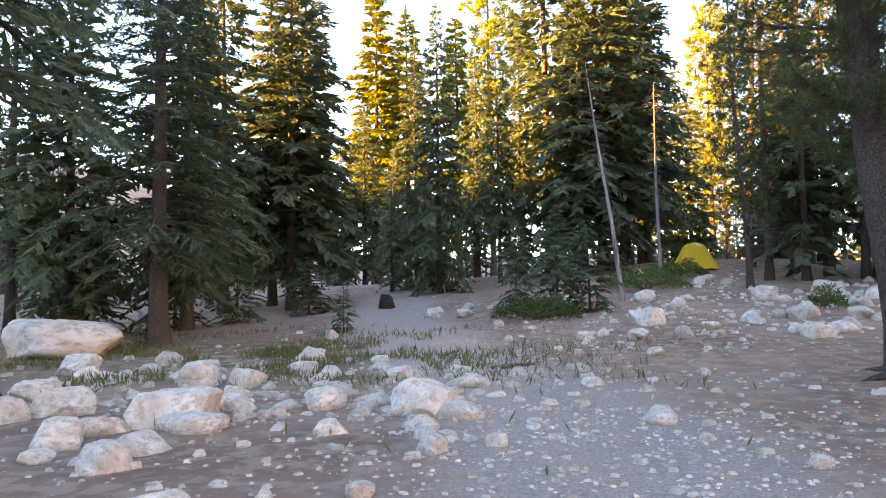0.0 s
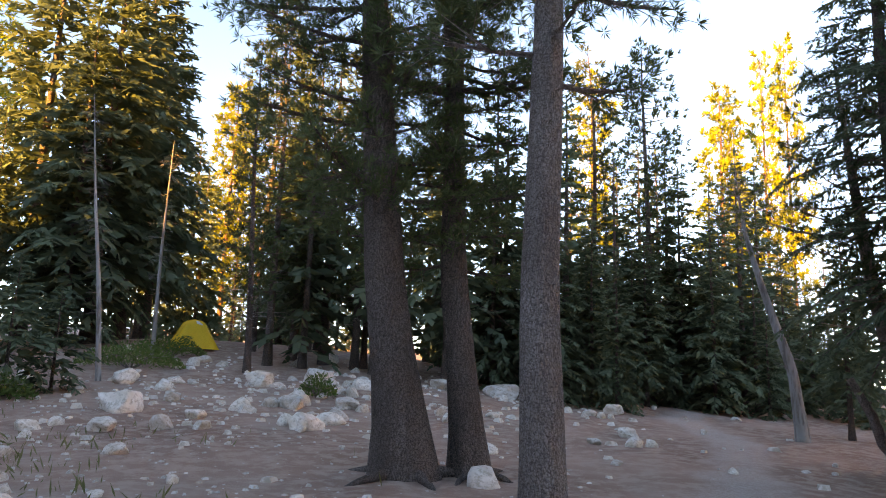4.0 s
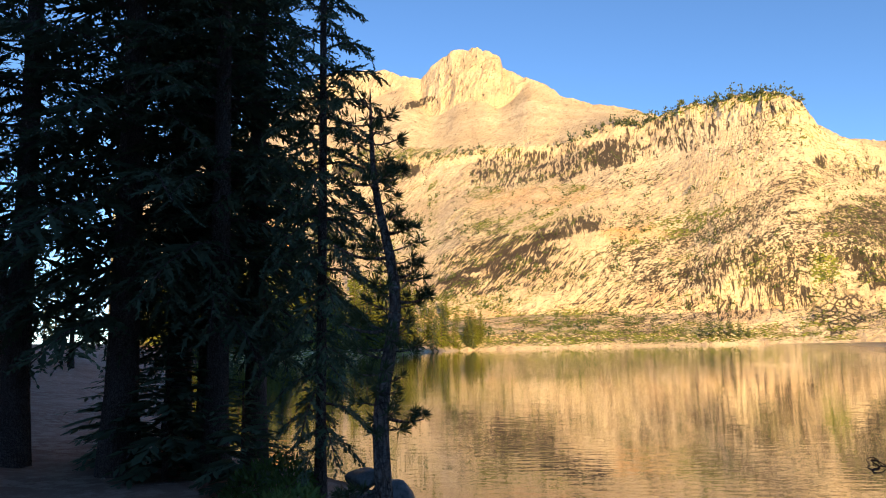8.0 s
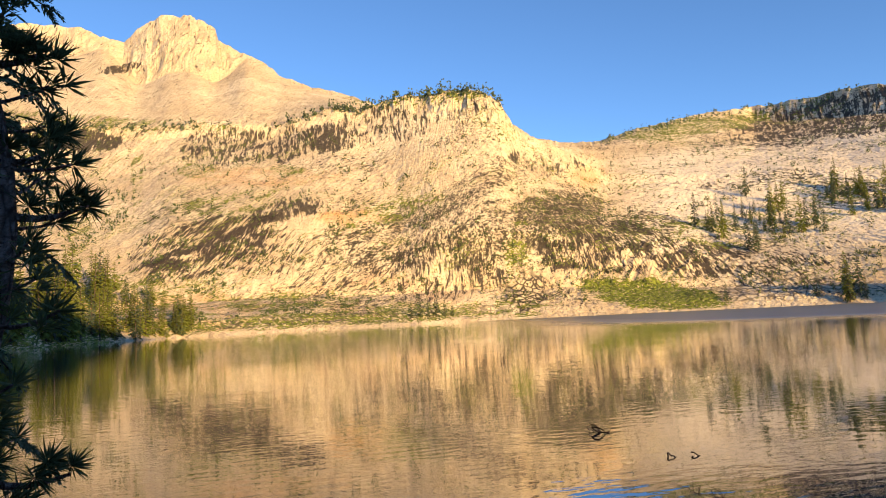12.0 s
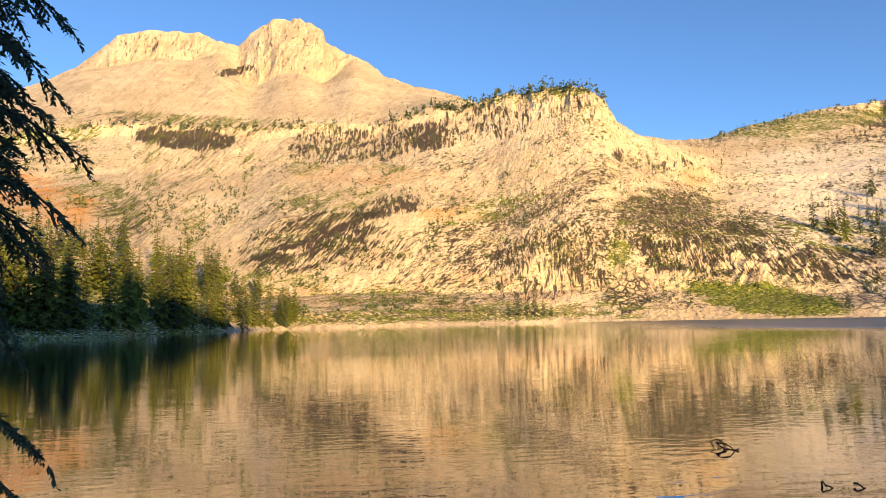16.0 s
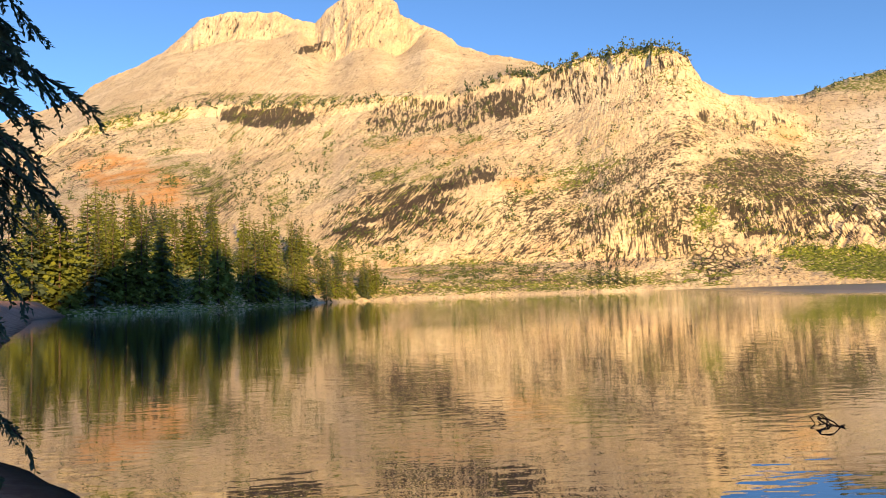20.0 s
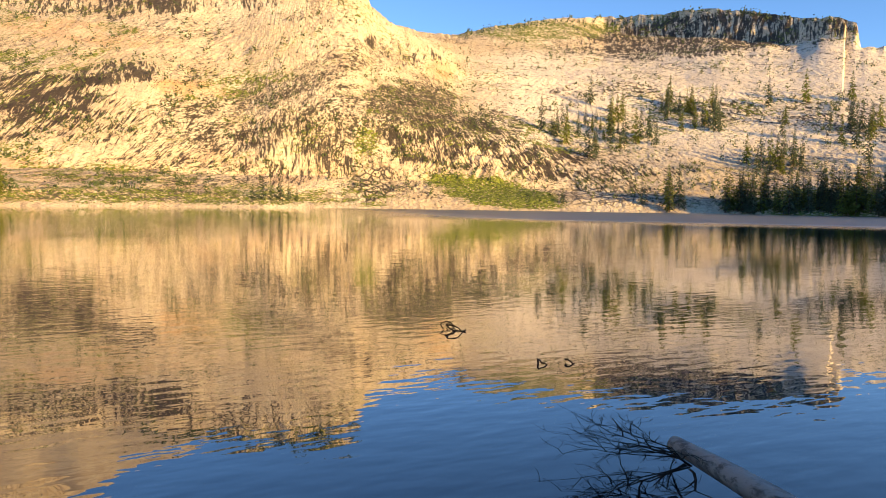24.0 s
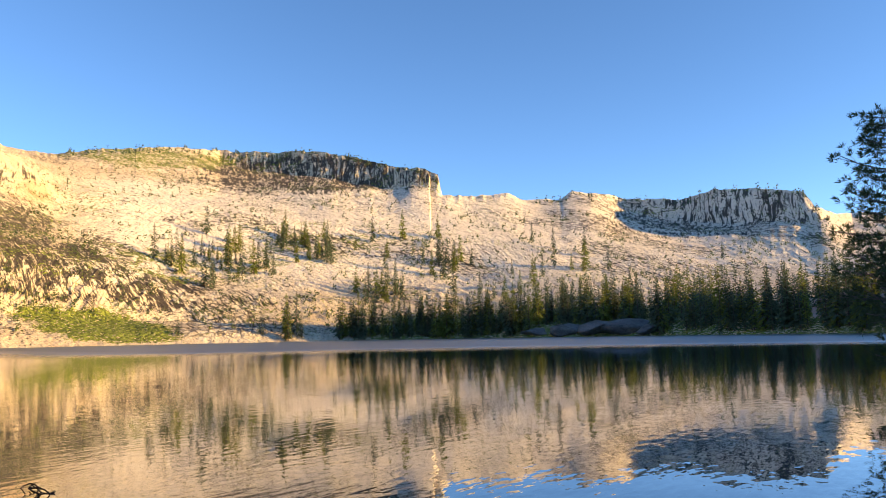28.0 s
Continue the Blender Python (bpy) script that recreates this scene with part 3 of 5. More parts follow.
    high = smooth(0.2, 1.2, el - e_rim) * (bb < 116)
    east = smooth(121, 127, bb) * smooth(2.5, 5.5, el)
    rough = (1 - 0.82 * high) * (1 - 0.2 * east)
    tame = on * rough * (0.55 + 0.75 * steep)
    ribbed = np.exp(-((bb - 124) / 6.5) ** 2 - ((el - 3.6) / 1.7) ** 2) + 0.5 * np.exp(-((bb - 91) / 5) ** 2 - ((el - 5.8) / 1.6) ** 2)
    comb = fbm((arc - 0.4 * s * smooth(100, 122, bb) + 1.6 * wx) / 7, s / 26, 4, 63, 0.55, True) - 0.6
    disp = tame * (9 * broad + 2.2 * gully * slabs + 1.4 * joint * slabs + 1.0 * blocks * (0.15 + 0.85 * slabs)) + on * 0.28 * rubble * (0.2 + slabs) * rough + 5.5 * comb * ribbed
    crag = np.clip((el - e_cap) / 0.5, 0, 1) * (fbm((arc + wx * 0.4) / 9, s / 40, 4, 19, 0.55, True) - 0.55)
    disp = disp + 7 * crag * (bb < 118) + 5 * crag * smooth(131, 134, bb) * smooth(151, 149, bb) + 4 * crag * smooth(163, 167, bb)
    near_top = np.clip((s - s[-7]) / 40 + 1, 0, 1)
    disp *= (1 - 0.6 * near_top) * np.clip(r / 520, 0.6, 1.5)
    dr, dz = -tz * disp, tr * disp
    dz = dz + r * np.radians(jag) * (0.8 * (bb > 85) * (bb < 92.5) * np.exp(-((el - e_sky) / 0.5) ** 2) + np.exp(-((el - e_sky) / 0.35) ** 2) * 0.7 + 0.7 * (bb < 116) * np.exp(-((el - e_rim) / 0.3) ** 2))
    x, y = 2 + (r + dr) * np.sin(az), -1 + (r + dr) * np.cos(az)
    zf = z + dz
    me = mesh_of("mountain", np.stack([x, y, zf], -1).reshape(-1, 3), grid_faces(*r.shape), "rock_far", False)

    edge = 0.7 * (fbm(arc / 16, s / 12, 4, 81) - 0.5)

    def zone(b0, e0, sb, se, lean=0.0):
        """A patch with a ragged edge, its long side leaning by so many degrees of height per bearing."""
        q = ((bb - b0) / sb) ** 2 + ((el - e0 - lean * (bb - b0)) / se) ** 2
        return smooth(1.25, 0.7, np.sqrt(q) + edge)

    def most(*zones):
        return np.maximum.reduce(zones)
    broken = smooth(0.44, 0.62, fbm(arc / 55, s / 38, 5, 75, 0.6))
    bare = smooth(0.42, 0.56, fbm((arc - 0.5 * s) / 60, s / 90, 3, 78))
    # dark water streaks, plus painted shade on cliffs 140, 171 and summit ledges
    drip_shade = most(zone(81.5, 13.75, 4.0, 0.75) * 1.15, zone(94.5, 13.9, 6.4, 1.4, 0.08) * 0.74, zone(100.3, 14.6, 2.4, 1.1) * 0.95, zone(105, 15.4, 4.8, 1.4) * 0.6, zone(112, 16.0, 2.5, 1.2) * 0.45, zone(96.5, 9.0, 3.0, 0.9, 0.1) * 0.9,
                zone(140, 12.6, 10, 1.6) * 0.85, zone(171, 8.6, 9, 1.8) * 0.6, zone(109, 4.0, 5, 2.8) * 0.6, zone(118, 11.6, 2.6, 0.9) * 0.5, zone(88.8, 20.6, 3.6, 1.8) * 0.24, zone(79.5, 20.0, 3.4, 1.0) * 0.34, zone(85, 18.9, 1.6, 0.3, 0.2) * 0.8,
                zone(115.1, 12.5, 0.5, 0.45) * 0.85, zone(113.4, 3.0, 0.35, 0.9) * 1.0)
    # slabs broken along leaning joints; past bearing 110 ledge shadow is painted in
    slant = most(zone(91.2, 6.5, 5.4, 2.2, 0.25) * 1.02, zone(87.3, 5.2, 2.2, 1.8) * 0.85, zone(96, 5.4, 4, 1.8) * 0.62, zone(121.5, 4.9, 5.5, 2.4) * 0.92, zone(127.5, 3.6, 5.5, 1.9) * 0.82, zone(102, 4.2, 5.5, 2.2) * 0.55, zone(77, 8.5, 2, 2, -0.4) * 0.7, zone(135, 2.4, 6, 1.6) * 0.6)
    # slabs broken into blocks with dark gaps, the eastern ones darkened for ledge shadow
    craggy = most(zone(104, 6.0, 6.5, 2.6, 0.1) * 0.95, zone(108.5, 8.6, 5, 1.4, 0.25) * 1.15, zone(112.5, 6.6, 5, 3.2) * 1.05, zone(118.5, 7.4, 4.2, 2.4) * 1.3, zone(124, 6.4, 4.5, 1.4, -0.15) * 1.0, zone(113, 11.0, 5, 1.3, 0.3) * 0.9, zone(89, 8.4, 4, 1.2, 0.2) * 0.85, zone(100, 12.6, 7, 0.8) * 0.6, zone(83, 15, 9, 0.6) * 0.8, zone(100, 1.8, 9, 1.5) * 0.8)
    fleck = np.clip(0.15 + 0.6 * broken * (0.3 + 0.7 * bare), 0, 1) * (1 - 0.6 * high) + 0.2 * east
    fleck = np.maximum(fleck, craggy * (0.45 + 1.1 * fbm(arc / 17, s / 12, 4, 58, 0.6)))
    for smooth_slab in (zone(84.2, 9.2, 3.2, 2.4, 0.5), zone(107.5, 11.6, 4.5, 1.6, 0.15), zone(99.5, 10.4, 3.0, 0.9)):
        fleck, slant = fleck * (1 - 0.75 * smooth_slab), slant * (1 - 0.6 * smooth_slab)
    block = np.clip(most(zone(115.3, 1.6, 1.9, 1.7), zone(111, 0.6, 5, 0.5) * 0.6, zone(100, 0.4, 12, 0.55) * 0.85, zone(134, 0.9, 5, 0.9) * 0.8, zone(119, 7.8, 3.5, 1.2, -0.2) * 0.6, zone(130, 4.2, 4, 1.2) * 0.5), 0, 1)
    ragged = 0.1 + 1.8 * fbm(arc / 13, s / 9, 5, 57, 0.62)
    slant, drip_shade = slant * ragged, drip_shade * (0.5 + 0.5 * ragged)
    wet = smooth(1, 3, z)
    joints = me.color_attributes.new("surface_joint", "FLOAT_COLOR", "POINT")
    joints.data.foreach_set("color", np.stack([slant * wet, fleck * wet, block * wet, np.clip(east * smooth(12.2, 11.2, el), 0, 1)], -1).astype(np.float32).ravel())
    along = me.attributes.new("along", "FLOAT_VECTOR", "POINT")
    along.data.foreach_set("vector", np.stack([arc + 0.5 * wx, s, arc + 0.9 * wx - (0.5 * smooth(113, 105, bb) - 0.45 * smooth(113, 124, bb)) * s], -1).astype(np.float32).ravel())
    stain_shade = drip_shade * wet
    # shrubs and meadows
    tuft = 0.35 + 0.5 * smooth(0.44, 0.58, fbm(arc / 12, s / 8, 4, 61, 0.6))
    veg = np.maximum.reduce([zone(124.8, 1.05, 5.4, 1.25, -0.2) * (1.05 + 0.15 * tuft), zone(106.5, 0.6, 5, 0.8) * (0.6 + 0.4 * tuft), zone(97, 0.3, 12, 0.8) * (0.3 + 0.7 * tuft), zone(113, 0.5, 5, 0.9) * tuft, zone(96, 1.3, 8, 1.3) * tuft, zone(86, 2.4, 6, 2.2) * tuft, zone(75.5, 9.4, 3.2, 1.6, -0.35) * tuft, zone(82, 7.6, 1.0, 2.8, 0.9) * tuft,
                             zone(90.2, 12.0, 1.8, 0.6) * (0.4 + 0.6 * tuft), zone(97, 12.2, 1.4, 0.4) * (0.4 + 0.6 * tuft), zone(93, 9.6, 4.5, 0.9, 0.15) * tuft, zone(108, 17.2, 7, 0.5) * tuft, zone(72, 13.2, 4.0, 1.2, 0.2) * tuft, zone(84, 15.1, 9, 0.5) * tuft,
                             zone(105, 8.6, 5, 0.9, 0.25) * tuft, zone(118.5, 7.6, 3.5, 1.9, -0.3) * tuft * 0.62, zone(122, 6, 4, 1.6, -0.3) * tuft * 0.65, zone(128, 13.3, 6.5, 0.75) * (0.55 + 0.45 * tuft), zone(128.5, 5.6, 4.5, 1.0, -0.25) * tuft, zone(121, 7.4, 2.4, 1.8, 0.3) * tuft * 0.65, zone(79, 11.6, 0.7, 2.4, 0.5) * tuft, zone(86, 11.0, 0.5, 2.6, 1.0) * tuft, zone(115, 5, 1.2, 2.6, 0.7) * tuft,
                             zone(134, 5.8, 5, 1.4) * tuft * 0.8, zone(140, 7.3, 5, 0.9) * tuft * 0.8, 0.6 * tuft * smooth(0.48, 0.62, fbm(arc / 40, s / 22, 3, 62)) * (1 - high)])
    # forest floor at both shores, its shade painted in with dark shrub colour
    floor = smooth(140, 147, bb) * smooth(2.4, 1.2, el + edge) + smooth(86, 83, bb) * smooth(5.0, 3.0, el + edge)
    veg = np.maximum(np.clip(veg, 0, 1.2) * smooth(0.4, 1.2, z), np.clip(floor * (0.8 + 0.2 * tuft), 0, 1))
    rust = np.clip(np.maximum.reduce([zone(72, 8.8, 3.8, 1.6, -0.25), 0.6 * zone(102, 8.3, 3, 0.6), 0.3 * zone(88, 1.4, 8, 1.4), 0.18 * zone(104, 2.3, 8, 1.6), 0.4 * zone(120.5, 10.6, 1.6, 0.8), 0.3 * zone(95, 11.6, 6, 0.8)]), 0, 1)
    paint(me, np.stack([veg, stain_shade, rust], -1).reshape(-1, 3))
    tagged(new("mountain", me), "pale sunlit granite mountain with a blocky summit and stained cliffs", "mountain", kind="structure")
    return x, y, zf, bb, el


ground_sheet()
lake()
MX, MY, MZ, MB, ME = mountains()


# ---------------------------------------------------------------- trees
def wobble_path(h, n, bend, lean, rng, base=(0, 0)):
    s = np.linspace(0, 1, n)
    p = np.stack([base[0] + lean[0] * s * h + bend * np.sin(s * 5 + rng.uniform(0, 6)) * s, base[1] + lean[1] * s * h + bend * np.cos(s * 4 + rng.uniform(0, 6)) * s, s * h], 1)
    return p


def trunk_mesh(path, r0, material, sides, root=1.5, flute=0.08, seed=0):
    s = np.linspace(0, 1, len(path))
    rad = r0 * ((1 - s) ** 0.8 * 0.96 + 0.04) * (1 + (root - 1) * np.exp(-path[:, 2] / (2.2 * r0)))
    path = path.copy()
    path[0, 2] -= 0.35
    v, f = tube(path, rad, sides, flute, seed)
    return mesh_of("trunk", v, f, material, True)


def at_height(path, z):
    return np.stack([np.interp(z, path[:, 2], path[:, 0]), np.interp(z, path[:, 2], path[:, 1]), z], -1)


def fir_parts(rng, path, H, R, z0, nb, twigs, fine, shape=0.75, droop=0.5, thin=0.0, leaf_w=0.2, forks=0):
    """Boughs of a fir: flat sprays of needle blades on drooping limbs."""
    leaves, wood = Soup(), Soup()
    u = (np.arange(nb) + rng.random(nb)) / nb
    z = z0 + (H * 0.985 - z0) * u ** 0.92
    L = R * ((1 - u) ** shape) * rng.uniform(0.62, 1.15, nb) * np.where(u < 0.12, 0.6 + 3.3 * u, 1.0) + 0.12 * R * (1 - u) + 0.06
    phi = np.arange(nb) * 2.39996 + rng.uniform(-0.5, 0.5, nb)
    rise = rng.uniform(-0.15, 0.2, nb) + 0.55 * u
    for i in range(nb):
        if rng.random() < thin:
            continue
        c = np.array([math.cos(phi[i]), math.sin(phi[i]), 0])
        base = at_height(path, np.array([z[i]]))[0]

        def spine(s):
            return base + np.outer(s * L[i], c) + np.outer(L[i] * (rise[i] * s - droop * s ** 2 * (1 - 0.5 * u[i])), [0, 0, 1])
        if fine:
            wood.add(*tube(spine(np.linspace(0, 1, 4)), L[i] * np.array([0.016, 0.011, 0.007, 0.003]) + 0.004, 3))
        m = max(10 if fine else 5, int(twigs * (0.4 + 0.6 * L[i] / R)))
        s = np.linspace(0.14, 1, m) + rng.uniform(-0.03, 0.03, m)
        p = spine(s)
        fw = unit(spine(s + 0.05) - spine(s - 0.05))
        sd = np.cross(fw, [0, 0, 1.0])
        side = np.where(np.arange(m) % 2 == 0, 1, -1)[:, None] * sd
        way = unit(fw * rng.uniform(0.5, 1.0, (m, 1)) + side * rng.uniform(0.5, 1.0, (m, 1)) + np.array([0, 0, -1]) * rng.uniform(0.0, 0.5, (m, 1)))
        lt = (0.34 * L[i] * (1.05 - s * 0.75) + 0.09 * R) * rng.uniform(0.6, 1.25, m)
        flat = unit(np.cross(way, rng.normal(0, 0.45, (m, 3)) + [0, 0, 1.0]))
        if fine:
            k = 12
            q = (np.arange(k) + 0.5) / k
            pp = (p[:, None] + way[:, None] * (lt[:, None] * q)[..., None]).reshape(-1, 3)
            ss = np.where(np.arange(k) % 2 == 0, 1.0, -1.0)
            ww = unit(way[:, None] * 1.0 + flat[:, None] * (ss * 0.85)[None, :, None] + rng.normal(0, 0.22, (m, k, 3))).reshape(-1, 3)
            ff = unit(np.cross(ww, rng.normal(0, 0.5, ww.shape) + [0, 0, 1.0]))
            ll = (lt[:, None] * 0.17 * (1.15 - 0.6 * q) * rng.uniform(0.7, 1.3, (m, k)) + 0.035).ravel()
            leaves.blades(pp, ww, ll, ll * 0.13 + 0.009, ff)
            leaves.blades(p, way, lt, lt * 0.05 + 0.006, flat)
        else:
            leaves.blades(p, way, lt * 1.15, lt * leaf_w, flat)
            for q in range(forks):
                w2 = unit(way + flat * (0.75 if q % 2 else -0.75) + rng.normal(0, 0.25, (m, 3)))
                l2 = lt * rng.uniform(0.35, 0.65, m)
                leaves.blades(p + way * (lt * (0.2 + 0.22 * q))[:, None], w2, l2, l2 * leaf_w, unit(np.cross(w2, rng.normal(0, 0.5, (m, 3)) + [0, 0, 1.0])))
    top = at_height(path, np.array([H * 0.97, H * 0.93, H * 0.9]))
    leaves.blades(top, np.tile([0.03, 0, 1.0], (3, 1)), np.array([0.05 * H] * 3), np.array([0.006 * H] * 3), np.array([[1.0, 0, 0], [0, 1.0, 0], [0.7, 0.7, 0]]))
    return leaves, wood


def pine_parts(rng, path, H, R, z0, nb, fine, up=0.35, tuft=0.3, shape=0.5, dense=1.0):
    """Limbs of a pine: open, upturned, with round tufts of long needles at the ends."""
    leaves, wood = Soup(), Soup()
    u = (np.arange(nb) + rng.random(nb)) / nb
    z = z0 + (H * 0.97 - z0) * u
    L = R * (1 - u * 0.85) ** shape * rng.uniform(0.45, 1.15, nb) * np.where(u < 0.2, 0.75, 1)
    phi = np.arange(nb) * 2.39996 + rng.uniform(-0.7, 0.7, nb)
    for i in range(nb):
        c = np.array([math.cos(phi[i]), math.sin(phi[i]), 0])
        base = at_height(path, np.array([z[i]]))[0]
        r1, r2 = rng.uniform(-0.45, 0.15), up * rng.uniform(0.4, 1.3)

        def spine(s):
            return base + np.outer(s * L[i], c) + np.outer(L[i] * (r1 * s + (r2 - r1 * 0.5) * s ** 2), [0, 0, 1])
        wood.add(*tube(spine(np.linspace(0, 1, 4)), L[i] * np.array([0.022, 0.015, 0.01, 0.004]) + min(0.006, tuft * 0.04), 4 if fine else 3))
        m = max(3, int(dense * L[i] / (tuft * (0.62 if fine else 0.8))))
        s = 1 - 0.62 * rng.random(m) ** 1.4
        s[0] = 1.0
        p = spine(s) + rng.normal(0, 0.15 * L[i], (m, 3)) * np.array([1, 1, 0.55])
        p[0] = spine(np.array([1.0]))[0]
        k = 18 if fine else 8
        out = unit(p - spine(s * 0.55))
        way = unit(out[:, None] * 0.75 + rng.normal(0, 0.62, (m, k, 3)) + [0, 0, 0.28]).reshape(-1, 3)
        pp = np.repeat(p, k, axis=0) + way * tuft * 0.05
        ll = tuft * rng.uniform(0.55, 1.05, m * k)
        leaves.blades(pp, way, ll, ll * (0.06 if fine else 0.13), unit(np.cross(way, rng.normal(0, 1, way.shape))))
        if fine:
            for a in range(0, m, 2):
                wood.add(*tube(np.stack([spine(np.array([max(0.2, s[a] - 0.25)]))[0], p[a]]), [min(0.008, tuft * 0.05), min(0.004, tuft * 0.03)], 3))
    return leaves, wood


def bare_limbs(rng, path, H, z0, z1, n, length, thick=0.018, droop=0.25):
    wood = Soup()
    for i in range(n):
        z = z0 + (z1 - z0) * rng.random()
        a = rng.uniform(0, 6.283)
        base = at_height(path, np.array([z]))[0]
        l = length * rng.uniform(0.3, 1.2)
        s = np.linspace(0, 1, 4)
        p = base + np.outer(s * l, [math.cos(a), math.sin(a), 0]) + np.outer(l * (0.1 * s - droop * s ** 2 * rng.uniform(0.2, 1.8)), [0, 0, 1]) + rng.normal(0, 0.04 * l, (4, 3)) * s[:, None]
        wood.add(*tube(p, thick * np.array([1, 0.7, 0.45, 0.2]), 3))
        for _ in range(2):
            q = p[2] + rng.normal(0, 0.25 * l, 3)
            wood.add(*tube(np.stack([p[2], q]), [thick * 0.4, thick * 0.12], 3))
    return wood


TREE_KINDS = {}


def tree(kind, x, y, h, label, group="", spin=0.0, name="", width=1.0, category="tree"):
    """Places a tree of a kind; the first is built, the rest are copies."""
    build, h0, nm = TREE_KINDS[kind][:3]
    m = pose(x, y, gz(x, y) - 0.05, 0, 0, spin) @ Matrix.Diagonal((h / h0 * width, h / h0 * width, h / h0, 1))
    if TREE_KINDS[kind][3] is None:
        ob = build()
        ob.name = nm
        TREE_KINDS[kind][3] = ob
        ob.matrix_basis = m
    else:
        src = TREE_KINDS[kind][3]
        keep = src.matrix_basis.copy()
        src.matrix_basis = Matrix()
        ob = copy_thing(src, m)
        src.matrix_basis = keep
    return tagged(ob, label, category, group)


def kind_fir(key, seed, H, R, z0, nb, twigs, fine, bark="bark_dark", leaf="fir", r0=0.2, bend=0.05, sides=10, nm="fir_tree", **kw):
    def build():
        rng = np.random.default_rng(seed)
        path = wobble_path(H, 14, bend, (0, 0), rng)
        ob = new(nm)
        child("trunk", trunk_mesh(path, r0, bark, sides, seed=seed), ob)
        leaves, wood = fir_parts(rng, path, H, R, z0, nb, twigs, fine, **kw)
        child("crown", leaves.mesh("crown", leaf), ob)
        if wood.n:
            tagged(child("limbwood", wood.mesh("limbwood", bark), ob), kind="stuff")
        return ob
    TREE_KINDS[key] = [build, H, nm, None]


def kind_pine(key, seed, H, R, z0, nb, fine, bark="bark", leaf="pine", r0=0.2, bend=0.1, sides=10, nm="pine_tree", lean=(0, 0), dead=0, **kw):
    def build():
        rng = np.random.default_rng(seed)
        path = wobble_path(H, 16, bend, lean, rng)
        ob = new(nm)
        child("trunk", trunk_mesh(path, r0, bark, sides, seed=seed), ob)
        leaves, wood = pine_parts(rng, path, H, R, z0, nb, fine, **kw)
        child("crown", leaves.mesh("crown", leaf), ob)
        tagged(child("limbwood", wood.mesh("limbwood", bark), ob), kind="stuff")
        if dead:
            tagged(child("deadwood", bare_limbs(rng, path, H, H * 0.12, z0 + 1, dead, R * 0.7).mesh("deadwood", "dead"), ob), kind="stuff")
        return ob
    TREE_KINDS[key] = [build, H, nm, None]


kind_fir("fir_near_a", 1, 16, 2.5, 2.3, 120, 24, True, r0=0.24, thin=0.06)
kind_fir("fir_near_b", 2, 15, 2.2, 2.3, 114, 22, True, r0=0.22, thin=0.06)
kind_fir("fir_edge", 5, 13, 1.1, 0.8, 165, 18, True, r0=0.1, shape=0.45)
kind_fir("fir_near_c", 3, 13, 2.8, 0.4, 105, 26, True, r0=0.2)
kind_fir("fir_over", 4, 15, 2.9, 4.0, 100, 24, True, r0=0.2, droop=0.36, thin=0.1)
kind_fir("fir_mid_a", 11, 18, 3.4, 1.9, 125, 20, False, r0=0.24, leaf_w=0.21, forks=3)
kind_fir("fir_mid_b", 12, 17, 2.9, 2.9, 118, 18, False, r0=0.22, thin=0.1, leaf_w=0.21, forks=3)
kind_fir("fir_mid_c", 13, 14, 2.7, 0.3, 110, 18, False, r0=0.18, nm="young_forest_fir", leaf_w=0.21, forks=3)
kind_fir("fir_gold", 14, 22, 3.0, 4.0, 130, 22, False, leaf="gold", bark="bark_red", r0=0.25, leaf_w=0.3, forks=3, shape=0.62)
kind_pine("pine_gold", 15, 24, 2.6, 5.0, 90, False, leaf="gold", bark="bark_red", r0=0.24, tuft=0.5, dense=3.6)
kind_pine("pine_mid_a", 16, 18, 2.6, 3.6, 84, False, r0=0.2, dead=30, tuft=0.3, dense=2.6, bark="bark_dark")
kind_pine("pine_mid_b", 17, 17, 2.0, 3.0, 60, False, r0=0.17, dead=26, bend=0.25, tuft=0.3, lean=(0.03, 0.02), dense=2.6, bark="bark_dark")
kind_fir("fir_small", 18, 3.0, 1.0, 0.1, 70, 16, False, r0=0.05, bend=0.02, sides=6, nm="young_fir")
kind_fir("far_a", 21, 14, 2.7, 0.8, 64, 13, False, leaf="olive", r0=0.2, sides=5, nm="lakeside_conifer", leaf_w=0.5)
kind_fir("far_b", 22, 15, 2.0, 1.6, 60, 12, False, leaf="olive", r0=0.18, sides=5, nm="lakeside_spruce", leaf_w=0.5)
kind_fir("far_c", 23, 12, 2.3, 0.4, 60, 12, False, leaf="fir", r0=0.16, sides=5, nm="lakeside_fir", leaf_w=0.5)
kind_fir("fill_a", 31, 15, 2.6, 0.8, 60, 14, False, r0=0.2, sides=6, nm="forest_fir", leaf_w=0.34)
kind_fir("fill_b", 32, 15, 2.2, 1.8, 56, 13, False, r0=0.2, sides=6, nm="forest_spruce", leaf_w=0.34, thin=0.08)
kind_fir("far_d", 24, 15, 2.4, 1.2, 66, 13, False, leaf="fir", r0=0.2, sides=5, nm="shore_fir", leaf_w=0.5)

